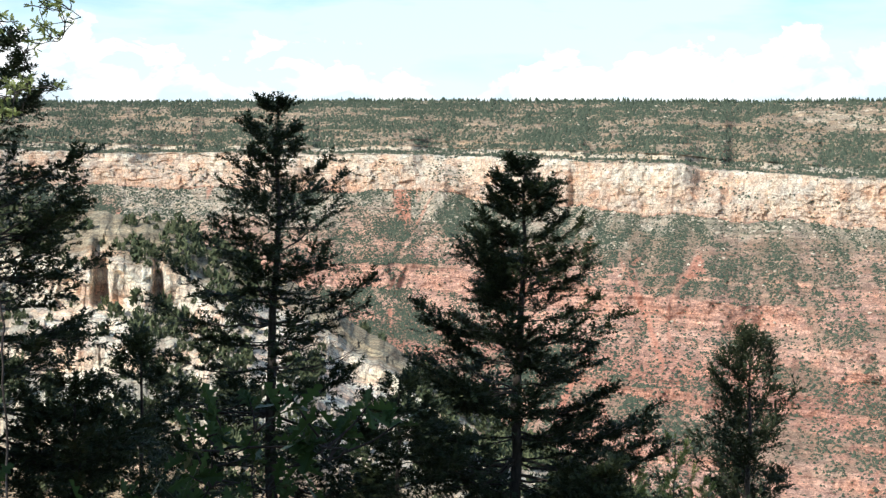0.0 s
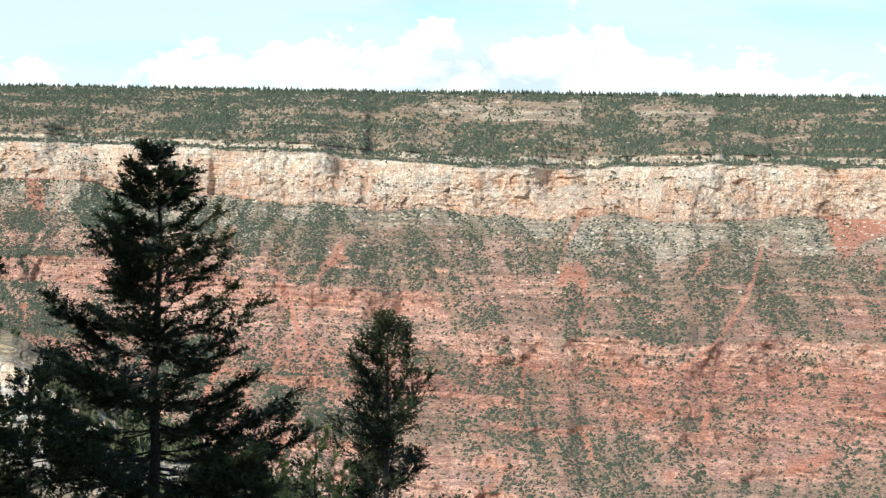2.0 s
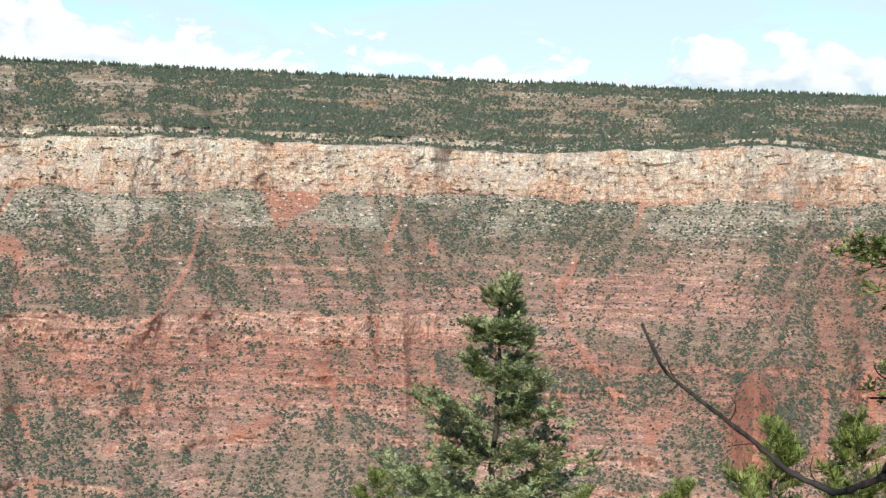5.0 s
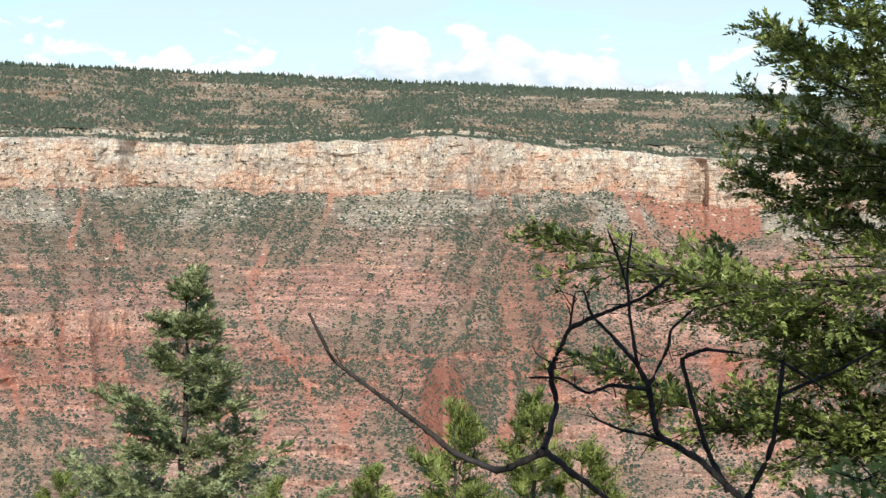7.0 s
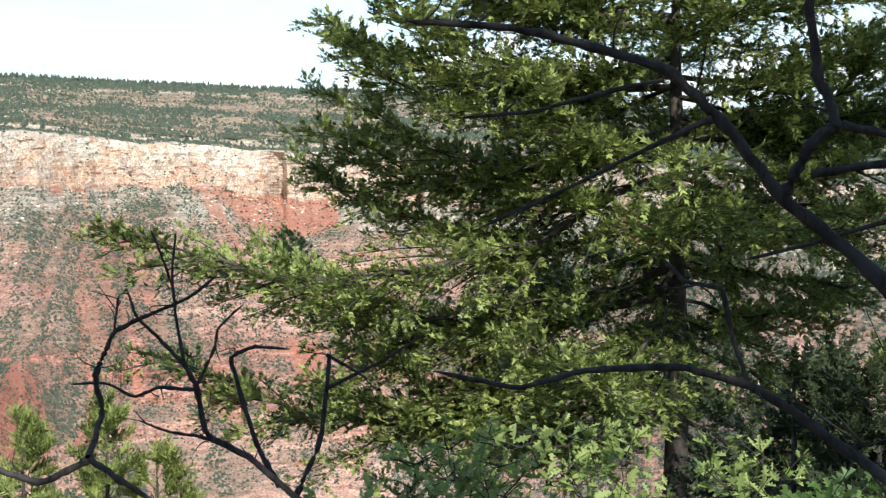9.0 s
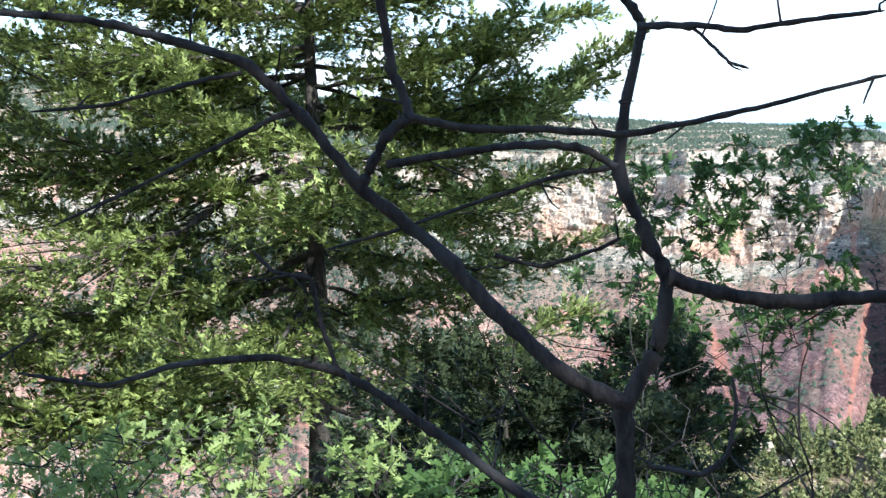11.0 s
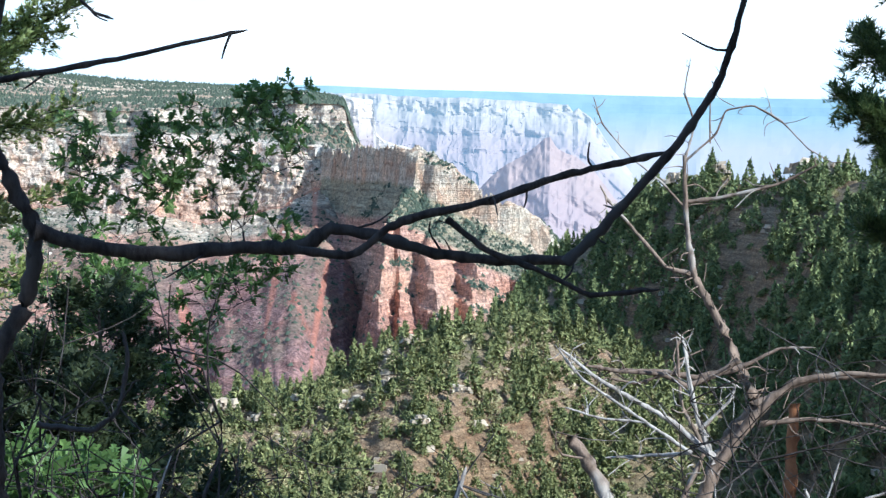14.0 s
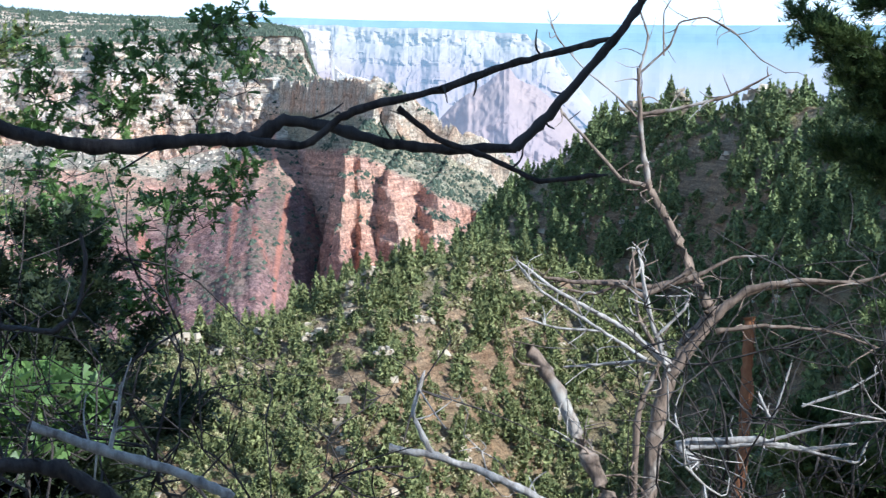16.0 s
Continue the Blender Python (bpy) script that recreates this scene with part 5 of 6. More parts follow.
for k, (x, y, z0, h, reach) in enumerate([(-16.0, 13.0, -8, 16, 3.6), (-16.5, 17.0, -9, 18, 3.6), (-17.5, 21.0, -10, 19, 3.6), (-20.5, 15.5, -9, 18, 3.6), (-21.5, 20.0, -10, 20, 3.6), (-13.0, 11.0, -6, 14, 3.2), (-19, 25, -11, 19, 3.6), (-24, 24, -11, 20, 3.6), (-1.9, -3.6, -1.8, 7.0, 1.9), (-3.7, -5.3, -1.6, 9.0, 2.2), (-4.6, 1.0, -2.6, 5.5, 1.8), (6.9, -7.9, -1.6, 12.0, 2.0), (5.2, -7.0, -1.6, 12.0, 2.6)]):
    conifer("shade_pine", (x, y, z0), (x, y, h), reach, "unseen pine added to cast shade", fir_shaded, COARSE_TIP, 0.7 if h > 12.5 else 0.35, limbs=80, start=0.15, seed=80 + k, shape=0.45, rise=(-5, 30), twigs=6, per_twig=3, plain=True, trunk_r=0.25 if h > 12 else 0.1, group=SHADE_TREES, category="pine")


# ---- trees over the hillside ----
dry_brush = leaf_material("dry sage and grass", (0.17, 0.155, 0.068), (0.46, 0.40, 0.20), 0.9)


outcrop_rock = leaf_material("weathered outcrop", (0.30, 0.225, 0.15), (0.56, 0.46, 0.34), 0.95)
hill_dark = leaf_material("hillside fir needles", (0.042, 0.064, 0.028), (0.27, 0.30, 0.115), 0.8)


def hill_models(greens, seed, group):
    """One of each kind of small tree that the hillside carries."""
    models = []
    for k, (h, reach, shape, rise, tip) in enumerate([(10, 1.9, 0.8, (0, 40), 0.7), (8, 2.1, 0.7, (10, 45), 0.7), (11, 1.7, 0.9, (-5, 40), 0.65), (5, 2.4, 0.35, (25, 70), 0.65), (4, 2.2, 0.3, (30, 75), 0.65)]):
        low_tree = k > 2
        label = ("round %s juniper on the hillside" if low_tree else "slender %s conifer on the hillside") % ("olive" if greens is hill_green else "dark green")
        models.append(conifer("hill_juniper" if low_tree else "hill_conifer", (0, 0, 0), (0.1, 0, h), reach, label, greens, COARSE_TIP, tip, limbs=30, start=0.06, seed=seed + k, shape=shape, rise=rise, sag=0.05, twigs=4, per_twig=1, trunk_r=0.12, plain=True, group=group, category="juniper" if low_tree else "conifer"))
    return models


def hill_cover(v, grass, within, greens, tall, single, many, low_count, seed, group, share, word):
    """Single trees, then joined woods, scrub, brush and stones over one hillside."""
    az = np.degrees(np.arctan2(v[..., 0], v[..., 1]))
    flat_r = np.hypot(v[..., 0], v[..., 1])
    inside = (az > within[0]) & (az < within[1]) & (v[..., 2] > -0.36 * flat_r)
    inside[-6:] = False
    clump = ramp(fbm(az * 1.5, flat_r / 14, seed + 1, 3), -0.25, 0.25)
    pts, i, j, rs = scatter(v, np.where(inside, (0.6 + 0.6 * grass) * (0.30 + clump), 0), single + many, seed + 2)
    models, used = hill_models(greens, seed + 3, group), set()
    for n in range(single):
        m = models[rs.choice(5, p=share)]
        k = rs.uniform(0.45, 1.0) * tall
        spot = Matrix.LocRotScale(Vector(pts[n]) - Vector((0, 0, 0.3)), Euler((0, 0, rs.rand() * 6.28)), Vector((k * rs.uniform(0.9, 1.2), k, k)))
        if m.name in used:
            copy_thing(m, spot)
        else:
            used.add(m.name)
            m.matrix_basis = spot
    rest = pts[single:]
    half = int(len(rest) * (share[0] + share[1] + share[2]) * 0.6)
    h = (3.4 + 6.5 * rs.rand(half) ** 1.5) * tall
    ob = soup("hill_wood", TUFT_PINE, TUFT_F(TUFT_PINE), rest[:half] - np.array([0, 0, 0.4]), np.stack([h * rs.uniform(0.9, 1.4, half), h * 1.1, h * 1.1], 1), rs.rand(half) * 6.28, greens, seed=seed + 4, jitter=0.10)
    tagged(ob, "slender %s conifers crowding the hillside" % word, "trees", kind="stuff")
    h = (1.1 + 2.0 * rs.rand(len(rest) - half) ** 1.3) * tall
    ob = soup("hill_scrub", TUFT_BUSH, TUFT_F(TUFT_BUSH), rest[half:] - np.array([0, 0, 0.3]), np.stack([h, h, h * 1.2], 1), rs.rand(len(rest) - half) * 6.28, greens, seed=seed + 5, jitter=0.12)
    tagged(ob, "round %s scrub between the conifers" % word, "scrub", kind="stuff")
    rock, _, _, rr = scatter(v, np.where(inside, 0.02 + ramp(fbm(az * 1.3, flat_r / 16, seed + 6, 3), 0.15, 0.4), 0), 900, seed + 7)
    q = 0.3 + 1.3 * rr.rand(len(rock)) ** 2.5
    ob = soup("hill_boulders", BLOCK, BLOCK_F, rock, np.stack([q, q * 0.8, q * 0.6], 1), rr.rand(len(rock)) * 6.28, outcrop_rock, seed=seed + 8, jitter=0.3)
    tagged(ob, "pale sandstone boulders between the %s trees" % word, "boulders", kind="stuff")
    low, _, _, rl = scatter(v, np.where(inside, 0.3 + clump, 0), low_count, seed + 9)
    q = 0.45 + 0.9 * rl.rand(len(low)) ** 1.5
    ob = soup("hill_brush", TUFT_LOW, TUFT_F(TUFT_LOW), low, np.stack([q, q, q * 0.9], 1), rl.rand(len(low)) * 6.28, dry_brush, seed=seed + 10, jitter=0.2)
    tagged(ob, "low dry sage and grass tufts over the %s hillside" % word, "brush", kind="stuff")


hill_cover(near_v, near_l, (84, 126), hill_green, 0.78, 150, 3900, 6500, 140, "olive trees on the sunlit spur", [0.22, 0.20, 0.16, 0.24, 0.18], "olive")
hill_cover(hill_v, hill_l, (100, 127), hill_dark, 1.0, 145, 4300, 1500, 160, "dark trees on the upper hillside", [0.30, 0.26, 0.26, 0.10, 0.08], "dark green")


def rock_outcrop(az, el, r, wide, high, seed):
    """A broken ledge of pale bedded rock, in layers of blocks."""
    rs = np.random.RandomState(seed)
    base = np.array(at(az, el, r)) - np.array([0, 0, high * 0.6])
    side = np.array([math.cos(radians(az)), -math.sin(radians(az)), 0])
    places, scales = [], []
    layers = 3
    for k in range(layers):
        n = max(2, int(wide / high * (2.6 - 0.5 * k)))
        for q in range(n):
            x = ((q + rs.rand()) / n - 0.5) * wide * (1 - 0.26 * k)
            places.append(side * x + rs.normal(0, 0.16 * high, 3) * np.array([1, 1, 0.4]) + np.array([0, 0, high * (k + 0.4) / layers]))
            scales.append(np.array([wide / n * rs.uniform(0.45, 0.75) * (1 - 0.18 * k), high * rs.uniform(0.35, 0.6), high / layers * rs.uniform(0.6, 1.2)]))
    ob = soup("rock_outcrop", BLOCK, BLOCK_F, np.array(places), np.array(scales), -radians(az) + rs.normal(0, 0.5, len(places)), outcrop_rock, seed=seed, jitter=0.45)
    ob.location = base
    tagged(ob, "pale cream bedded rock outcrop on the hill crest", "outcrop", "outcrops on the crest")


for k, (az, el, r, wide, high) in enumerate([(98.35, -8.95, 292, 3.0, 1.2), (99.1, -8.45, 294, 4.5, 1.6), (91.6, -10.9, 286, 9.0, 2.0), (94.7, -10.7, 286, 4.0, 1.4), (93.2, -11.4, 280, 5.0, 1.6), (96.6, -11.0, 280, 4.0, 1.3), (99.6, -11.6, 262, 3.5, 1.4), (101.2, -10.4, 276, 4.0, 1.3), (109.7, -1.9, 462, 8.0, 3.0), (111.4, -1.5, 440, 5.0, 3.0), (114.7, -1.4, 408, 9.0, 4.0), (115.5, -1.5, 402, 5.0, 3.2), (107.9, -4.9, 466, 4.0, 1.8), (112.5, -2.0, 431, 4.0, 2.0)]):
    rock_outcrop(az, el, r, wide, high, 900 + k)


# ---- oaks and bare branches by the path ----
LEAF = np.array([(0, 0, 0), (0.22, 0.10, 0.02), (0.30, 0.05, 0.0), (0.40, 0.26, 0.05), (0.52, 0.10, 0.0), (0.66, 0.30, 0.05), (0.74, 0.10, 0.0), (0.90, 0.16, 0.02), (1.0, 0.0, -0.03),
                 (0.90, -0.16, 0.02), (0.74, -0.10, 0.0), (0.66, -0.30, 0.05), (0.52, -0.10, 0.0), (0.40, -0.26, 0.05), (0.30, -0.05, 0.0), (0.22, -0.10, 0.02), (0.5, 0.0, -0.03)])
LEAF_F = np.array([(i, i + 1, 16) for i in range(15)] + [(15, 0, 16)])


def place_leaves(origins, dirs, sizes, seed, droop=0.25):
    rs = np.random.RandomState(seed)
    d = np.asarray(dirs) / (np.linalg.norm(dirs, axis=1, keepdims=True) + 1e-9)
    d[:, 2] -= droop * rs.rand(len(d))
    d /= np.linalg.norm(d, axis=1, keepdims=True)
    up = np.array([0, 0, 1.0]) + rs.normal(0, 0.55, d.shape)
    s = np.cross(up, d)
    s /= np.linalg.norm(s, axis=1, keepdims=True) + 1e-9
    u = np.cross(d, s)
    k = np.asarray(sizes)[:, None, None]
    curl = 1 + rs.uniform(-1.5, 3.0, (len(d), 1, 1))
    t = LEAF[None]
    v = np.asarray(origins)[:, None] + k * (t[..., 0:1] * d[:, None] + t[..., 1:2] * s[:, None] + t[..., 2:3] * curl * u[:, None])
    f = (LEAF_F[None] + (np.arange(len(d)) * len(LEAF))[:, None, None]).reshape(-1, 3)
    return v.reshape(-1, 3), f


def oak(name, base, zones, label, leaves, leaf=0.085, seed=0, stem_r=0.03, fork=0.45, per=7, extra_twigs=1, group=""):
    """A scrub oak: stems from the base to clusters of lobed leaves within zones of heading, elevation and distance."""
    rs = np.random.RandomState(seed)
    tree = new(name)
    base = np.array(base, float)
    tree.location = base
    wood, o, d, s = [], [], [], []
    targets = []
    for a0, a1, e0, e1, r0, r1, n in zones:
        for k in range(n):
            targets.append(np.array(at(rs.uniform(a0, a1), e0 + (e1 - e0) * rs.beta(1.6, 1.3), rs.uniform(r0, r1))) - base)
    targets.sort(key=lambda p: np.linalg.norm(p) + rs.rand() * 0.3)
    nodes, widths = [np.zeros(3)], [stem_r]
    for p in targets:
        far = np.linalg.norm(np.array(nodes) - p, axis=1) + 0.5 * np.maximum(0, np.array(nodes)[:, 2] - p[2])
        k = int(np.argmin(far))
        q, w0 = nodes[k], widths[k]
        gap = np.linalg.norm(p - q)
        count = max(5, int(gap / 0.08))
        bend = q + (p - q) * 0.5 + rs.normal(0, 0.16, 3) * gap
        twig = smooth_line([q, bend, p], count, 0.008, rs)
        ws = np.linspace(w0 * 0.82, max(0.0028, w0 * 0.5), count)
        wood.append(tube(twig, ws, 5))
        nodes.extend(list(twig[2::2]))
        widths.extend(list(ws[2::2]))
        if gap > 0.7:
            continue
        for c in range(2 + extra_twigs):
            w = twig[rs.randint(max(1, count // 2), count)]
            side = rs.normal(0, 1, 3)
            side[2] = abs(side[2]) * 0.7
            side /= np.linalg.norm(side)
            tip = w + side * leaf * rs.uniform(0.8, 2.2)
            wood.append(tube(np.array([w, (w + tip) / 2 + rs.normal(0, 0.006, 3), tip]), [0.004, 0.003, 0.002], 4))
            for g in range(per):
                o.append(tip - side * leaf * rs.uniform(0, 0.5))
                d.append(side * 0.7 + rs.normal(0, 0.75, 3))
                s.append(leaf * rs.uniform(0.6, 1.25))
    tagged(part("branchwork", wood, oak_bark, tree), kind="stuff")
    part("foliage", place_leaves(o, d, s, seed + 1), leaves, tree, smooth=False)
    return tagged(tree, label, "oak", group)


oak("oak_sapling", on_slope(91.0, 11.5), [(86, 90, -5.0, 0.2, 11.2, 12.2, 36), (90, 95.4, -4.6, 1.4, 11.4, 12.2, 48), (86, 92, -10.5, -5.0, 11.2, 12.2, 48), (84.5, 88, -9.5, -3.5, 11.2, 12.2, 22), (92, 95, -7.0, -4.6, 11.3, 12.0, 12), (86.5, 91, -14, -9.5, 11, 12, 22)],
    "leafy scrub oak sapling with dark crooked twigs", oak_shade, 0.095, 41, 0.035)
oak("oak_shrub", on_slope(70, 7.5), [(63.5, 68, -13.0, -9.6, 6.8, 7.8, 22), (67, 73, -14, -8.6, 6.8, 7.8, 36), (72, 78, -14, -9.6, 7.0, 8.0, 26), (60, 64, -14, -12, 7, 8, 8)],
    "bright green scrub oak, leaves coloured as if sunlit", oak_sunlit, 0.075, 42, 0.016, per=5)
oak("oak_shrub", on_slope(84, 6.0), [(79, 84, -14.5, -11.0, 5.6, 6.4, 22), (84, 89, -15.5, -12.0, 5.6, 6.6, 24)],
    "low scrub oak under the branches, leaves coloured for shade", oak_shade, 0.09, 43, 0.02)
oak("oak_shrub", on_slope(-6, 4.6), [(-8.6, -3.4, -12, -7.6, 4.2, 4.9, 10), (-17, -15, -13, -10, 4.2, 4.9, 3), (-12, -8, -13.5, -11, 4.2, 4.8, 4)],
    "scrub oak leaves coloured for shade at the edge of the path", oak_deep_shade, 0.085, 44, 0.012, per=5)


# pale leaves added in place of the left fir's sunlit upper limbs
pale_green = leaf_material("pale leaves coloured as sunlit", (0.16, 0.20, 0.06), (0.42, 0.46, 0.18), 0.5, 0.45)
oak("lit_fir_limbs", on_slope(-19.5, 9), [(-16.2, -14.0, 7.2, 8.3, 8.6, 9.4, 6), (-16.8, -13.9, 5.6, 7.2, 8.6, 9.4, 9), (-16.2, -14.2, 3.6, 4.5, 8.6, 9.4, 6), (-16.8, -15.0, 2.6, 3.3, 8.6, 9.4, 4), (-17.6, -16.4, 1.0, 7.5, 8.6, 9.4, 9)],
    "sparse pale leaves standing in for the fir's sunlit upper limbs", pale_green, 0.05, 46, 0.012, per=6)


def branch(points, r0, r1, rs, bumps=True, count=None, knots=0.16):
    """A bare crooked branch with swollen knots."""
    count = count or max(10, len(points) * 6)
    line = smooth_line(points, count, 0.0, rs)
    straight = np.stack([np.interp(np.linspace(0, len(points) - 1, count), np.arange(len(points)), np.asarray(points)[:, c]) for c in range(3)], 1)
    line = line * 0.25 + straight * 0.75
    radii = np.linspace(r0, r1, count) * (0.86 + knots * (rs.rand(count) ** 3) * 2.2)
    at_bend = np.abs(np.linspace(0, len(points) - 1, count) % 1 - 0.5) > 0.46
    radii = radii * (1 + 0.13 * at_bend)
    if r1 < 0.0065:
        radii[-1] *= 0.25
        radii[-2] *= 0.8
    line[1:-1] += rs.normal(0, 0.13, (count - 2, 3)) * np.minimum(radii[1:-1, None], 0.02)
    return tube(line, radii, 9)


def spurs(points, n, length, r, rs, lean=(0, 0, 0.3)):
    """Short side twigs with buds along a branch."""
    line = smooth_line(points, 40)
    out = []
    for _ in range(n):
        k = rs.randint(4, 39)
        d = rs.normal(0, 1, 3) + np.array(lean)
        d /= np.linalg.norm(d)
        l = length * rs.uniform(0.3, 1.2)
        p = line[k]
        mid = p + d * l * 0.5 + rs.normal(0, 0.12, 3) * l
        end = p + d * l + rs.normal(0, 0.1, 3) * l
        out.append(tube(smooth_line([p, mid, end], 6), r * np.array([1, .9, .8, .7, .6, .4]), 5))
        if length > 0.15:
            for _ in range(3):
                g = mid + (end - mid) * rs.rand()
                e = d + rs.normal(0, 0.8, 3)
                f = g + e * l * 0.25
                out.append(tube(smooth_line([g, f + rs.normal(0, 0.04, 3) * l, f + e * l * 0.2], 5), r * 0.6 * np.array([1, .8, .7, .6, .4]), 4))
    return out


def bare_tree(name, stems, label, wood, seed, category="tree", twig=(10, 0.08, 0.003), lean=(0, 0, 0.3)):
    """A leafless thing of branches: each branch is a part of its own."""
    rs = np.random.RandomState(seed)
    tree = new(name)
    tree.location = stems[0][1][0]
    base = np.array(stems[0][1][0], float)
    for kind, pts, r0, r1 in stems:
        pts = np.array(pts, float) - base
        limb = part(kind, [branch(pts, r0, r1, rs)], wood, tree)
        n = int(twig[0] * max(0.4, np.linalg.norm(pts[-1] - pts[0])))
        if n:
            tagged(part("brushwood", spurs(pts, n, twig[1], min(twig[2], r1 * 0.9), rs, lean), wood, limb), kind="stuff")
    return tagged(tree, label, category)


# the bare oak that reaches across the view
bare_tree("bare_oak", [
    ("trunk", [(2.76,0.22,-0.65), (2.77,0.22,-0.56), (2.765,0.22,-0.47), (2.76,0.22,-0.36)], 0.0183, 0.0174),
    ("branch", [(2.76,0.22,-0.37), (2.76,0.32,-0.32), (2.76,0.42,-0.23), (2.75,0.53,-0.11), (2.73,0.65,-0.01), (2.70,0.74,0.11), (2.67,0.83,0.20), (2.63,0.95,0.24), (2.57,1.07,0.27), (2.50,1.22,0.28)], 0.0161, 0.0054),
    ("branch", [(2.73,0.65,-0.00), (2.74,0.61,0.08), (2.75,0.57,0.11), (2.74,0.60,0.19), (2.72,0.61,0.30), (2.72,0.60,0.37)], 0.0113, 0.0076),
    ("branch", [(2.55,0.53,0.10), (2.57,0.43,0.08), (2.58,0.34,0.08), (2.60,0.20,0.07), (2.60,0.09,0.09), (2.60,-0.01,0.11), (2.59,-0.09,0.13), (2.58,-0.18,0.15)], 0.0074, 0.0030),
    ("branch", [(2.69,0.60,0.03), (2.72,0.47,0.05), (2.73,0.35,0.06), (2.74,0.28,0.05), (2.74,0.23,0.02)], 0.0069, 0.0074),
    ("branch", [(2.79,0.23,0.02), (2.79,0.32,0.01), (2.77,0.45,-0.03), (2.74,0.60,-0.08), (2.71,0.71,-0.11)], 0.0052, 0.0024),
    ("branch", [(2.76,0.22,-0.37), (2.78,0.17,-0.28), (2.79,0.15,-0.17), (2.79,0.19,-0.08), (2.79,0.23,0.01), (2.79,0.22,0.11), (2.79,0.19,0.25), (2.78,0.22,0.30)], 0.0161, 0.0080),
    ("branch", [(2.69,0.19,0.24), (2.69,0.11,0.24), (2.69,0.03,0.23), (2.68,-0.06,0.24), (2.67,-0.18,0.25)], 0.0068, 0.0036),
    ("twig", [(2.69,0.11,0.24), (2.69,0.07,0.20), (2.69,0.05,0.18), (2.69,0.02,0.17)], 0.0032, 0.0023),
    ("branch", [(2.75,0.15,-0.16), (2.76,0.05,-0.19), (2.76,-0.06,-0.20), (2.76,-0.18,-0.19), (2.75,-0.27,-0.19), (2.75,-0.32,-0.16), (2.74,-0.39,-0.17), (2.72,-0.49,-0.20), (2.70,-0.58,-0.21), (2.67,-0.70,-0.21)], 0.0139, 0.0086),
    ("branch", [(2.70,-0.26,-0.19), (2.69,-0.35,-0.20), (2.69,-0.40,-0.16), (2.68,-0.44,-0.14), (2.66,-0.57,-0.11), (2.64,-0.68,-0.07), (2.60,-0.76,-0.05), (2.51,-0.81,-0.03)], 0.0077, 0.0054),
    ("branch", [(2.53,-0.66,-0.20), (2.52,-0.71,-0.15), (2.50,-0.76,-0.09), (2.49,-0.82,-0.02), (2.47,-0.87,0.06), (2.45,-0.89,0.13), (2.44,-0.91,0.22)], 0.0095, 0.0048),
    ("branch", [(2.67,-0.50,-0.14), (2.66,-0.56,-0.19), (2.63,-0.64,-0.22), (2.61,-0.72,-0.26), (2.58,-0.83,-0.25)], 0.0059, 0.0041),
    ("branch", [(2.91,0.38,-0.58), (2.91,0.51,-0.49), (2.90,0.64,-0.40), (2.89,0.74,-0.34), (2.86,0.86,-0.31), (2.80,1.02,-0.32), (2.75,1.12,-0.35), (2.69,1.26,-0.32)], 0.0113, 0.0041),
    ("branch", [(2.65,0.75,0.12), (2.63,0.83,0.08), (2.61,0.89,0.05), (2.57,0.98,-0.00), (2.51,1.10,-0.06)], 0.0051, 0.0023),
    ("branch", [(2.62,0.82,0.18), (2.61,0.88,0.17), (2.58,0.95,0.15), (2.55,1.02,0.13), (2.50,1.13,0.12)], 0.0046, 0.0028),
    ("branch", [(2.89,0.74,-0.34), (2.89,0.77,-0.26), (2.89,0.79,-0.17), (2.87,0.85,-0.16), (2.87,0.89,-0.12)], 0.0051, 0.0036),
    ("branch", [(2.87,0.45,-0.13), (2.88,0.37,-0.15), (2.89,0.27,-0.12), (2.89,0.23,-0.10)], 0.0044, 0.0034),
], "crooked bare oak branches, dark grey and knotted", oak_bark, 51, "oak", twig=(7, 0.07, 0.0024))
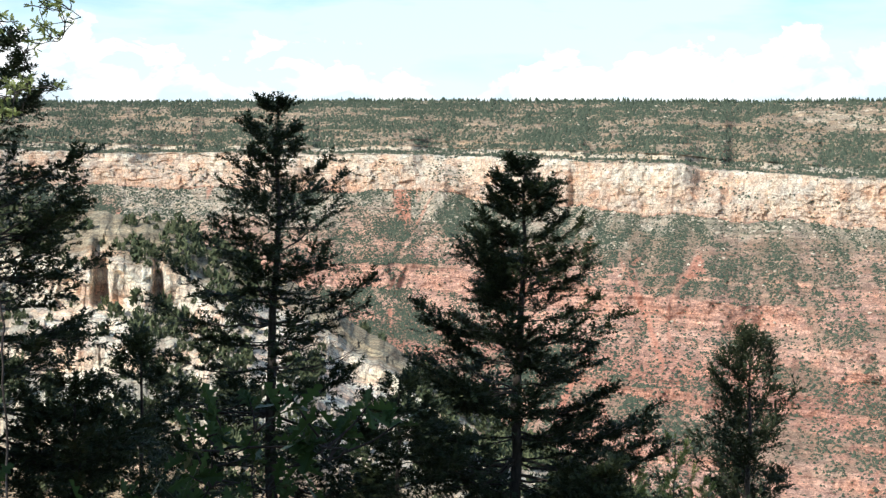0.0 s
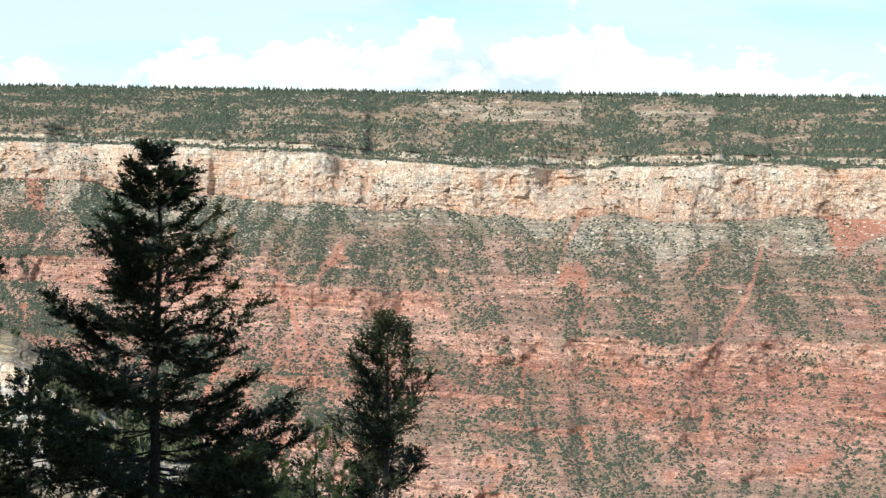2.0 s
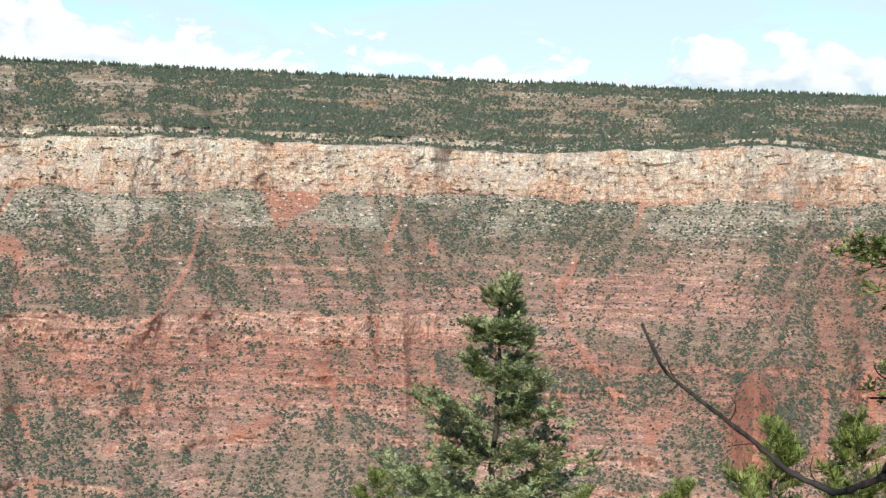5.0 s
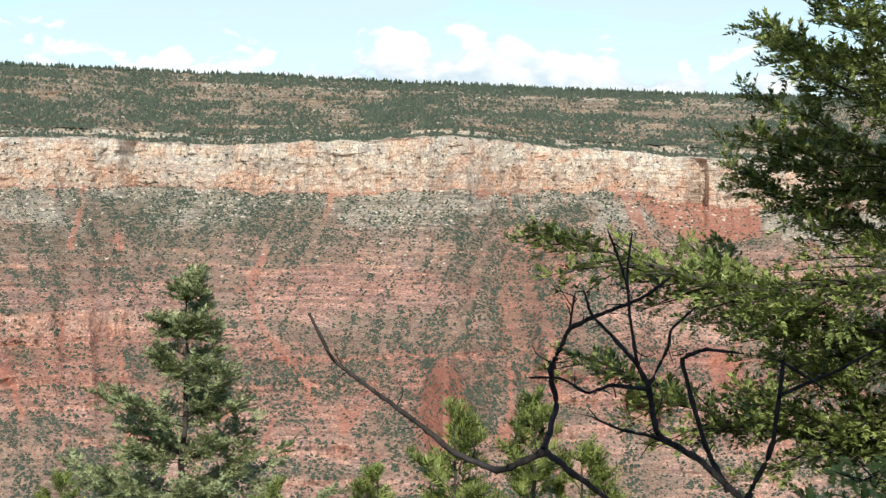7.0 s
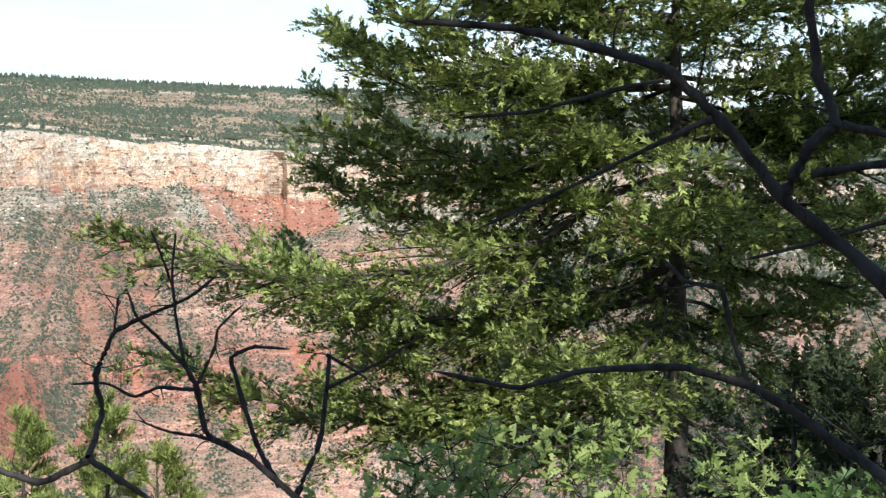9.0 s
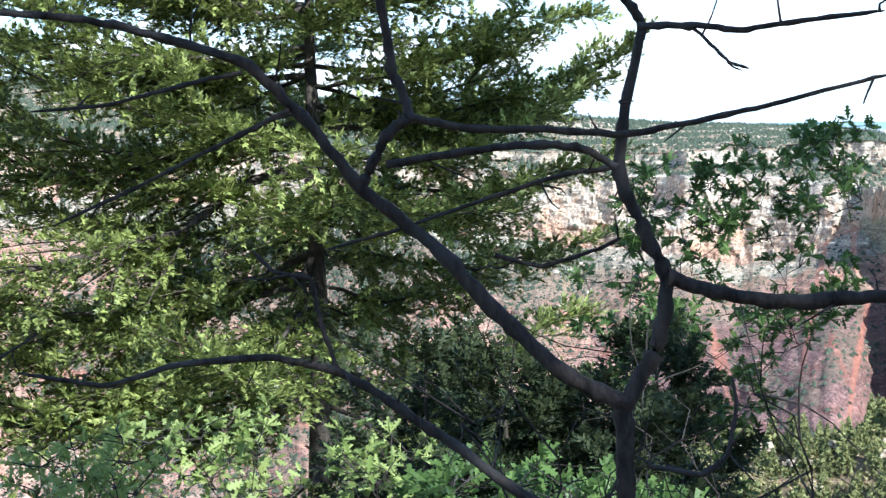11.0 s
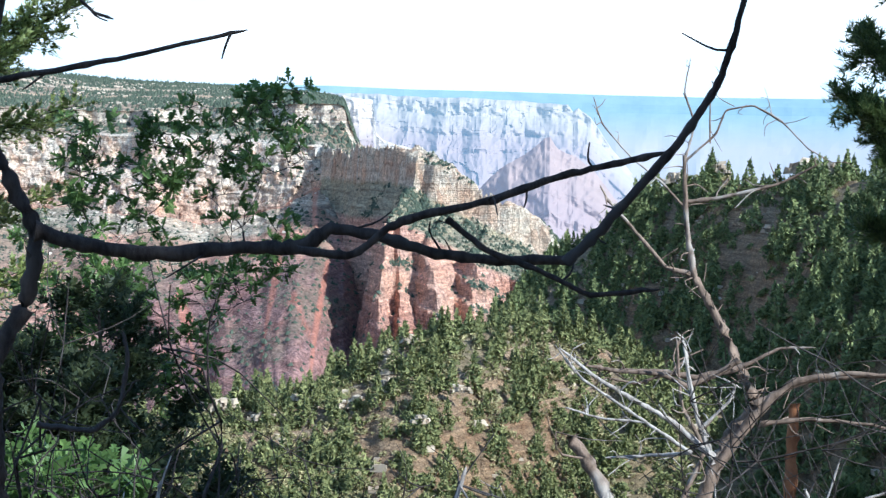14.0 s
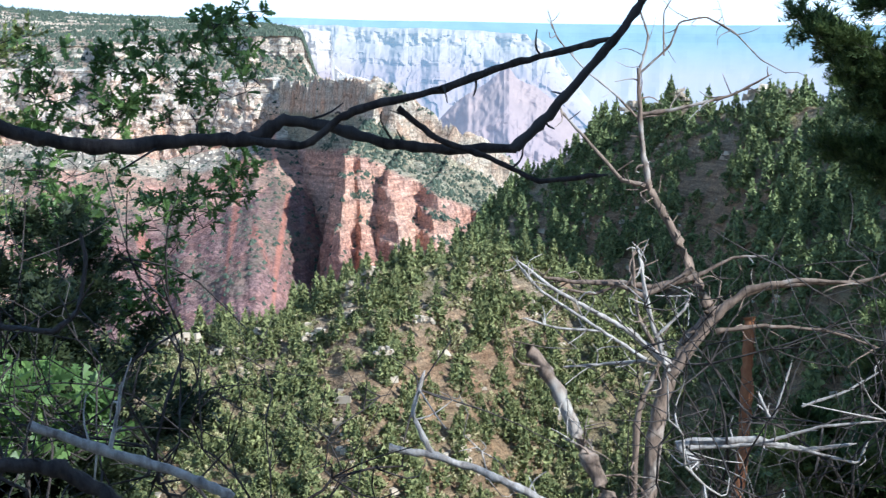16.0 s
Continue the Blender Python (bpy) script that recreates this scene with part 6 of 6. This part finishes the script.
bare_tree("bare_oak", [
    ("branch", [(4.07,3.13,-0.87), (4.12,3.03,-0.95), (4.19,2.90,-1.05)], 0.0135, 0.0065),
    ("branch", [(3.52,3.68,-0.42), (3.57,3.62,-0.57), (3.65,3.51,-0.67), (3.75,3.39,-0.78), (3.80,3.30,-0.86), (3.89,3.18,-0.92), (3.99,3.07,-0.86)], 0.0055, 0.0125),
    ("branch", [(4.07,3.13,-0.87), (4.27,3.23,-0.76), (4.27,3.26,-0.63), (4.30,3.24,-0.56), (4.32,3.22,-0.49), (4.38,3.14,-0.44), (4.44,3.06,-0.40), (4.48,3.01,-0.37), (4.53,2.94,-0.30)], 0.0120, 0.0050),
    ("branch", [(4.32,3.22,-0.50), (4.34,3.21,-0.36)], 0.0050, 0.0035),
    ("branch", [(4.58,2.64,-1.07), (4.52,2.81,-0.92), (4.46,2.94,-0.84), (4.46,2.98,-0.68), (4.45,3.02,-0.61), (4.41,3.09,-0.52), (4.37,3.16,-0.44), (4.36,3.19,-0.35)], 0.0135, 0.0045),
    ("branch", [(4.45,3.02,-0.61), (4.44,3.05,-0.44), (4.45,3.07,-0.29), (4.46,3.06,-0.15)], 0.0070, 0.0040),
    ("branch", [(4.45,3.06,-0.36), (4.43,3.10,-0.23), (4.41,3.13,-0.14)], 0.0050, 0.0035),
    ("branch", [(4.46,2.98,-0.69), (4.39,3.09,-0.68), (4.34,3.15,-0.71), (4.29,3.23,-0.66), (4.22,3.32,-0.66)], 0.0075, 0.0040),
    ("branch", [(4.75,2.76,-1.09), (4.82,2.70,-0.90), (4.87,2.69,-0.62), (4.87,2.70,-0.60), (4.93,2.56,-0.69)], 0.0115, 0.0050),
    ("branch", [(4.72,2.81,-1.06), (4.71,2.90,-0.91), (4.70,3.00,-0.61), (4.75,2.93,-0.57), (4.81,2.82,-0.58)], 0.0115, 0.0050),
    ("branch", [(4.46,2.98,-0.68), (4.51,2.94,-0.55), (4.52,2.93,-0.48), (4.57,2.86,-0.40)], 0.0065, 0.0040),
    ("branch", [(4.52,2.81,-0.92), (4.45,2.94,-0.85), (4.39,3.04,-0.83), (4.34,3.13,-0.79)], 0.0075, 0.0040),
    ("branch", [(4.88,2.70,-0.72), (4.97,2.54,-0.63), (5.06,2.40,-0.53)], 0.0075, 0.0040),
], "thin black leafless oak branches with short spurs", oak_bark, 52, "oak", twig=(12, 0.10, 0.0028))
bare_tree("dead_snag", [
    ("trunk", [(5.90,-2.02,-3.60), (5.97,-2.12,-2.60), (6.01,-2.20,-1.68), (6.04,-2.27,-1.45), (6.05,-2.35,-1.29), (6.04,-2.46,-1.16), (6.09,-2.41,-1.00), (6.16,-2.31,-0.77), (6.21,-2.24,-0.62), (6.24,-2.21,-0.40), (6.25,-2.20,-0.11)], 0.0460, 0.0085),
    ("branch", [(5.95,-2.42,-1.14), (5.89,-2.61,-1.03), (5.80,-2.80,-1.00), (5.71,-2.99,-0.99), (5.64,-3.12,-0.93)], 0.0200, 0.0040),
    ("branch", [(6.21,-2.24,-0.62), (6.25,-2.13,-0.59), (6.31,-2.00,-0.43), (6.35,-1.90,-0.31), (6.36,-1.86,-0.24)], 0.0120, 0.0040),
    ("branch", [(5.90,-2.34,-0.97), (5.96,-2.16,-1.02), (6.01,-2.05,-1.00), (6.07,-1.85,-1.00), (6.10,-1.76,-0.98)], 0.0160, 0.0055),
    ("branch", [(6.25,-2.20,-0.31), (6.19,-2.34,-0.29), (6.11,-2.57,-0.23), (6.04,-2.72,-0.14)], 0.0110, 0.0040),
    ("twig", [(6.24,-2.21,-0.34), (6.27,-2.10,-0.22), (6.30,-1.98,-0.12), (6.33,-1.86,0.02), (6.34,-1.82,0.14)], 0.0060, 0.0025),
    ("twig", [(6.25,-2.20,-0.14), (6.24,-2.24,0.02), (6.26,-2.20,0.16), (6.25,-2.22,0.30)], 0.0060, 0.0025),
    ("twig", [(6.25,-2.20,-0.14), (6.20,-2.32,-0.02), (6.19,-2.36,0.08), (6.13,-2.46,0.10), (6.08,-2.58,0.02)], 0.0060, 0.0025),
    ("twig", [(6.21,-2.30,-0.06), (6.22,-2.30,0.12), (6.20,-2.34,0.20)], 0.0045, 0.0022),
    ("twig", [(6.13,-2.46,0.10), (6.08,-2.56,0.04), (6.02,-2.66,-0.08), (5.98,-2.76,-0.14)], 0.0045, 0.0022),
    ("branch", [(5.92,-2.06,-2.90), (5.86,-2.07,-1.54), (5.88,-2.18,-1.31), (5.95,-2.10,-1.13), (6.00,-2.09,-0.85)], 0.0160, 0.0050),
], "dead weathered snag with bleached forked limbs", snag_bark, 53, "snag", twig=(12, 0.13, 0.004))
bare_tree("dead_branch", [
    ("branch", [(4.95,-2.05,-3.25), (5.20,-1.90,-2.40), (5.35,-1.78,-1.74), (5.45,-1.70,-1.52), (5.52,-1.63,-1.34), (5.59,-1.53,-1.16)], 0.0400, 0.0240),
], "broken grey dead stem leaning in the brush", snag_bark, 54, "branch", twig=(6, 0.2, 0.005))
bare_tree("dead_branch", [
    ("branch", [(4.83,-1.92,-1.45), (4.88,-1.86,-1.38), (4.78,-2.10,-1.36), (4.70,-2.25,-1.38), (4.63,-2.40,-1.35)], 0.0200, 0.0060),
], "bleached dead branch lying in the brush", dead_wood, 55, "branch", twig=(7, 0.14, 0.004))
bare_tree("dead_branch", [
    ("branch", [(4.20,-0.74,-1.14), (4.17,-0.86,-1.16), (4.12,-1.01,-1.21), (4.05,-1.15,-1.28)], 0.0110, 0.0120),
    ("branch", [(4.17,-0.86,-1.16), (4.21,-0.81,-1.05), (4.23,-0.85,-0.93)], 0.0090, 0.0060),
], "pale dead forked branch above the slope", dead_wood, 56, "branch", twig=(8, 0.15, 0.003))
bare_tree("dead_branch", [
    ("branch", [(3.50,0.17,-0.84), (3.49,0.00,-0.91), (3.47,-0.15,-0.96), (3.45,-0.26,-1.02)], 0.0120, 0.0120),
    ("twig", [(3.49,-0.00,-0.91), (3.51,-0.02,-0.82), (3.52,-0.03,-0.76)], 0.0060, 0.0040),
], "pale dead branch beside the oak sapling", dead_wood, 57, "branch", twig=(8, 0.15, 0.003))
bare_tree("dead_branch", [
    ("branch", [(3.34,0.21,-0.59), (3.35,0.10,-0.61), (3.36,0.05,-0.57), (3.38,0.03,-0.47), (3.38,0.04,-0.41)], 0.0070, 0.0040),
    ("branch", [(3.09,0.22,-0.81), (3.09,0.10,-0.82), (3.08,0.01,-0.87), (3.07,-0.04,-0.91)], 0.0160, 0.0160),
], "dark curved dead branch beside the oak sapling", oak_bark, 58, "branch", twig=(8, 0.15, 0.003))
bare_tree("young_pine_trunk", [
    ("trunk", [(8.05,-3.42,-4.60), (8.15,-3.50,-3.60), (8.23,-3.57,-2.79), (8.32,-3.65,-2.40), (8.41,-3.70,-2.00), (8.44,-3.72,-1.79), (8.46,-3.73,-1.66)], 0.0500, 0.0330),
], "orange-barked young pine trunk in the brush", red_bark, 59, "trunk", twig=(0, 0.1, 0.003))
bare_tree("dead_branch", [
    ("branch", [(5.69,-2.14,-1.29), (5.78,-2.00,-1.16), (5.84,-1.86,-1.08), (5.90,-1.71,-0.99), (5.96,-1.58,-0.88)], 0.0140, 0.0060),
    ("branch", [(5.69,-2.14,-1.29), (5.74,-2.10,-1.16), (5.78,-2.07,-1.03), (5.81,-2.06,-0.85)], 0.0130, 0.0060),
], "bleached dead branches forking beside the snag", dead_wood, 61, "branch", twig=(7, 0.12, 0.004))


bare_tree("dead_limb", [
    ("branch", [(5.66, -2.13, -1.31), (5.71, -2.09, -1.18), (5.76, -2.06, -0.98), (5.79, -2.04, -0.82)], 0.0100, 0.0040),
    ("branch", [(5.61, -2.02, -1.25), (5.69, -1.86, -1.14), (5.79, -1.63, -0.98), (5.84, -1.53, -0.85)], 0.0090, 0.0040),
    ("branch", [(5.69, -1.86, -1.14), (5.75, -1.69, -1.13), (5.79, -1.56, -1.09)], 0.0060, 0.0040),
    ("branch", [(5.61, -2.02, -1.25), (5.76, -1.88, -1.29), (5.80, -1.73, -1.30)], 0.0080, 0.0040),
    ("branch", [(5.71, -2.09, -1.18), (5.69, -2.20, -1.07), (5.69, -2.23, -1.00)], 0.0080, 0.0040),
], "bleached white forked limb standing in the brush", dead_wood, 62, "branch", twig=(20, 0.12, 0.003))
bare_tree("dead_limb", [
    ("branch", [(5.79, -2.28, -0.92), (5.82, -2.19, -0.99), (5.85, -2.08, -1.03), (5.89, -2.00, -0.99), (5.95, -1.82, -0.98), (5.99, -1.69, -0.96)], 0.0150, 0.0060),
    ("branch", [(5.89, -2.00, -0.99), (5.93, -1.90, -1.03), (5.97, -1.78, -1.01)], 0.0080, 0.0040),
], "broken weathered limb hanging across the snag", snag_bark, 63, "branch", twig=(12, 0.11, 0.004))
bare_tree("dead_limb", [
    ("branch", [(4.85, -1.89, -1.39), (4.77, -2.11, -1.37), (4.69, -2.30, -1.30), (4.60, -2.49, -1.27)], 0.0095, 0.0040),
    ("branch", [(4.77, -2.11, -1.37), (4.70, -2.24, -1.38), (4.61, -2.39, -1.41), (4.61, -2.43, -1.34)], 0.0070, 0.0040),
    ("branch", [(4.98, -2.20, -1.24), (4.94, -2.24, -1.34), (4.96, -2.32, -1.13)], 0.0060, 0.0040),
    ("branch", [(5.26, -2.51, -1.38), (5.20, -2.65, -1.32), (5.15, -2.78, -1.23)], 0.0060, 0.0040),
], "bleached white dead limb with forked ends", dead_wood, 64, "branch", twig=(6, 0.09, 0.003))
bare_tree("dead_limb", [
    ("branch", [(4.20, -2.33, -1.30), (4.19, -2.39, -1.22), (4.18, -2.46, -1.13)], 0.0060, 0.0035),
    ("branch", [(4.20, -2.33, -1.30), (4.25, -2.30, -1.20)], 0.0060, 0.0035),
], "small bleached forked twig in the brush", dead_wood, 65, "branch", twig=(3, 0.06, 0.003))
bare_tree("dead_limb", [
    ("branch", [(5.84, -2.20, -1.38), (5.82, -2.37, -1.15), (5.79, -2.51, -1.02), (5.70, -2.72, -0.97), (5.59, -2.92, -0.98)], 0.0270, 0.0060),
    ("branch", [(5.81, -2.39, -1.19), (5.74, -2.56, -1.16), (5.63, -2.79, -1.17), (5.52, -2.97, -1.23)], 0.0110, 0.0050),
    ("branch", [(5.97, -2.37, -0.98), (5.92, -2.51, -0.90), (5.86, -2.64, -0.89)], 0.0100, 0.0040),
], "brown bowed dead limb beside the snag", snag_bark, 66, "branch", twig=(9, 0.14, 0.004))


def brush(name, spots, label, wood, seed):
    """A thicket of crooked leafless twigs rising from the ground."""
    rs = np.random.RandomState(seed)
    bush = new(name)
    base = np.array(at(*spots[0][:3]))
    bush.location = base
    for a, e, r, n, tall in spots:
        for _ in range(n):
            p = np.array(at(a + rs.normal(0, 1.6), e, r + rs.normal(0, 0.35))) - base
            d = np.array([rs.normal(0, 0.5), rs.normal(0, 0.5), 1.0]) * tall * rs.uniform(0.5, 1.1)
            line = smooth_line([p, p + d * 0.35 + rs.normal(0, 0.08, 3), p + d * 0.7 + rs.normal(0, 0.10, 3), p + d], 12, 0.022, rs)
            w = rs.uniform(0.0035, 0.0075)
            stem = part("stem", [tube(line, w * np.linspace(1, 0.3, 12), 5)], wood, bush)
            side = []
            for _ in range(8):
                k = rs.randint(3, 11)
                q = d / np.linalg.norm(d) * 0.4 + rs.normal(0, 0.7, 3)
                l = tall * rs.uniform(0.12, 0.35)
                end = line[k] + q * l
                mid = (line[k] + end) / 2 + rs.normal(0, 0.12, 3) * l
                side.append(tube(smooth_line([line[k], mid, end], 6), w * 0.5 * np.linspace(1, 0.4, 6), 4))
            tagged(part("brushwood", side, wood, stem), kind="stuff")
    return tagged(bush, label, "brush")


brush("dead_brush", [(112, -19, 6.0, 6, 1.0), (116, -19, 5.6, 13, 1.1), (120, -18, 5.4, 16, 1.0), (123, -17, 5.2, 12, 0.85)], "tangled dark leafless brush below the pine", oak_bark, 71)
brush("dead_brush", [(113, -20, 5.4, 2, 0.7), (118, -19, 5.0, 3, 0.8), (108, -20, 5.6, 1, 0.7)], "bleached leafless brush around the snag", dead_wood, 72)
brush("dead_brush", [(86, -18, 4.6, 7, 0.9), (90, -18, 4.4, 8, 0.9), (94, -19, 4.6, 6, 0.8)], "thin dark brush beneath the oak sapling", oak_bark, 73)
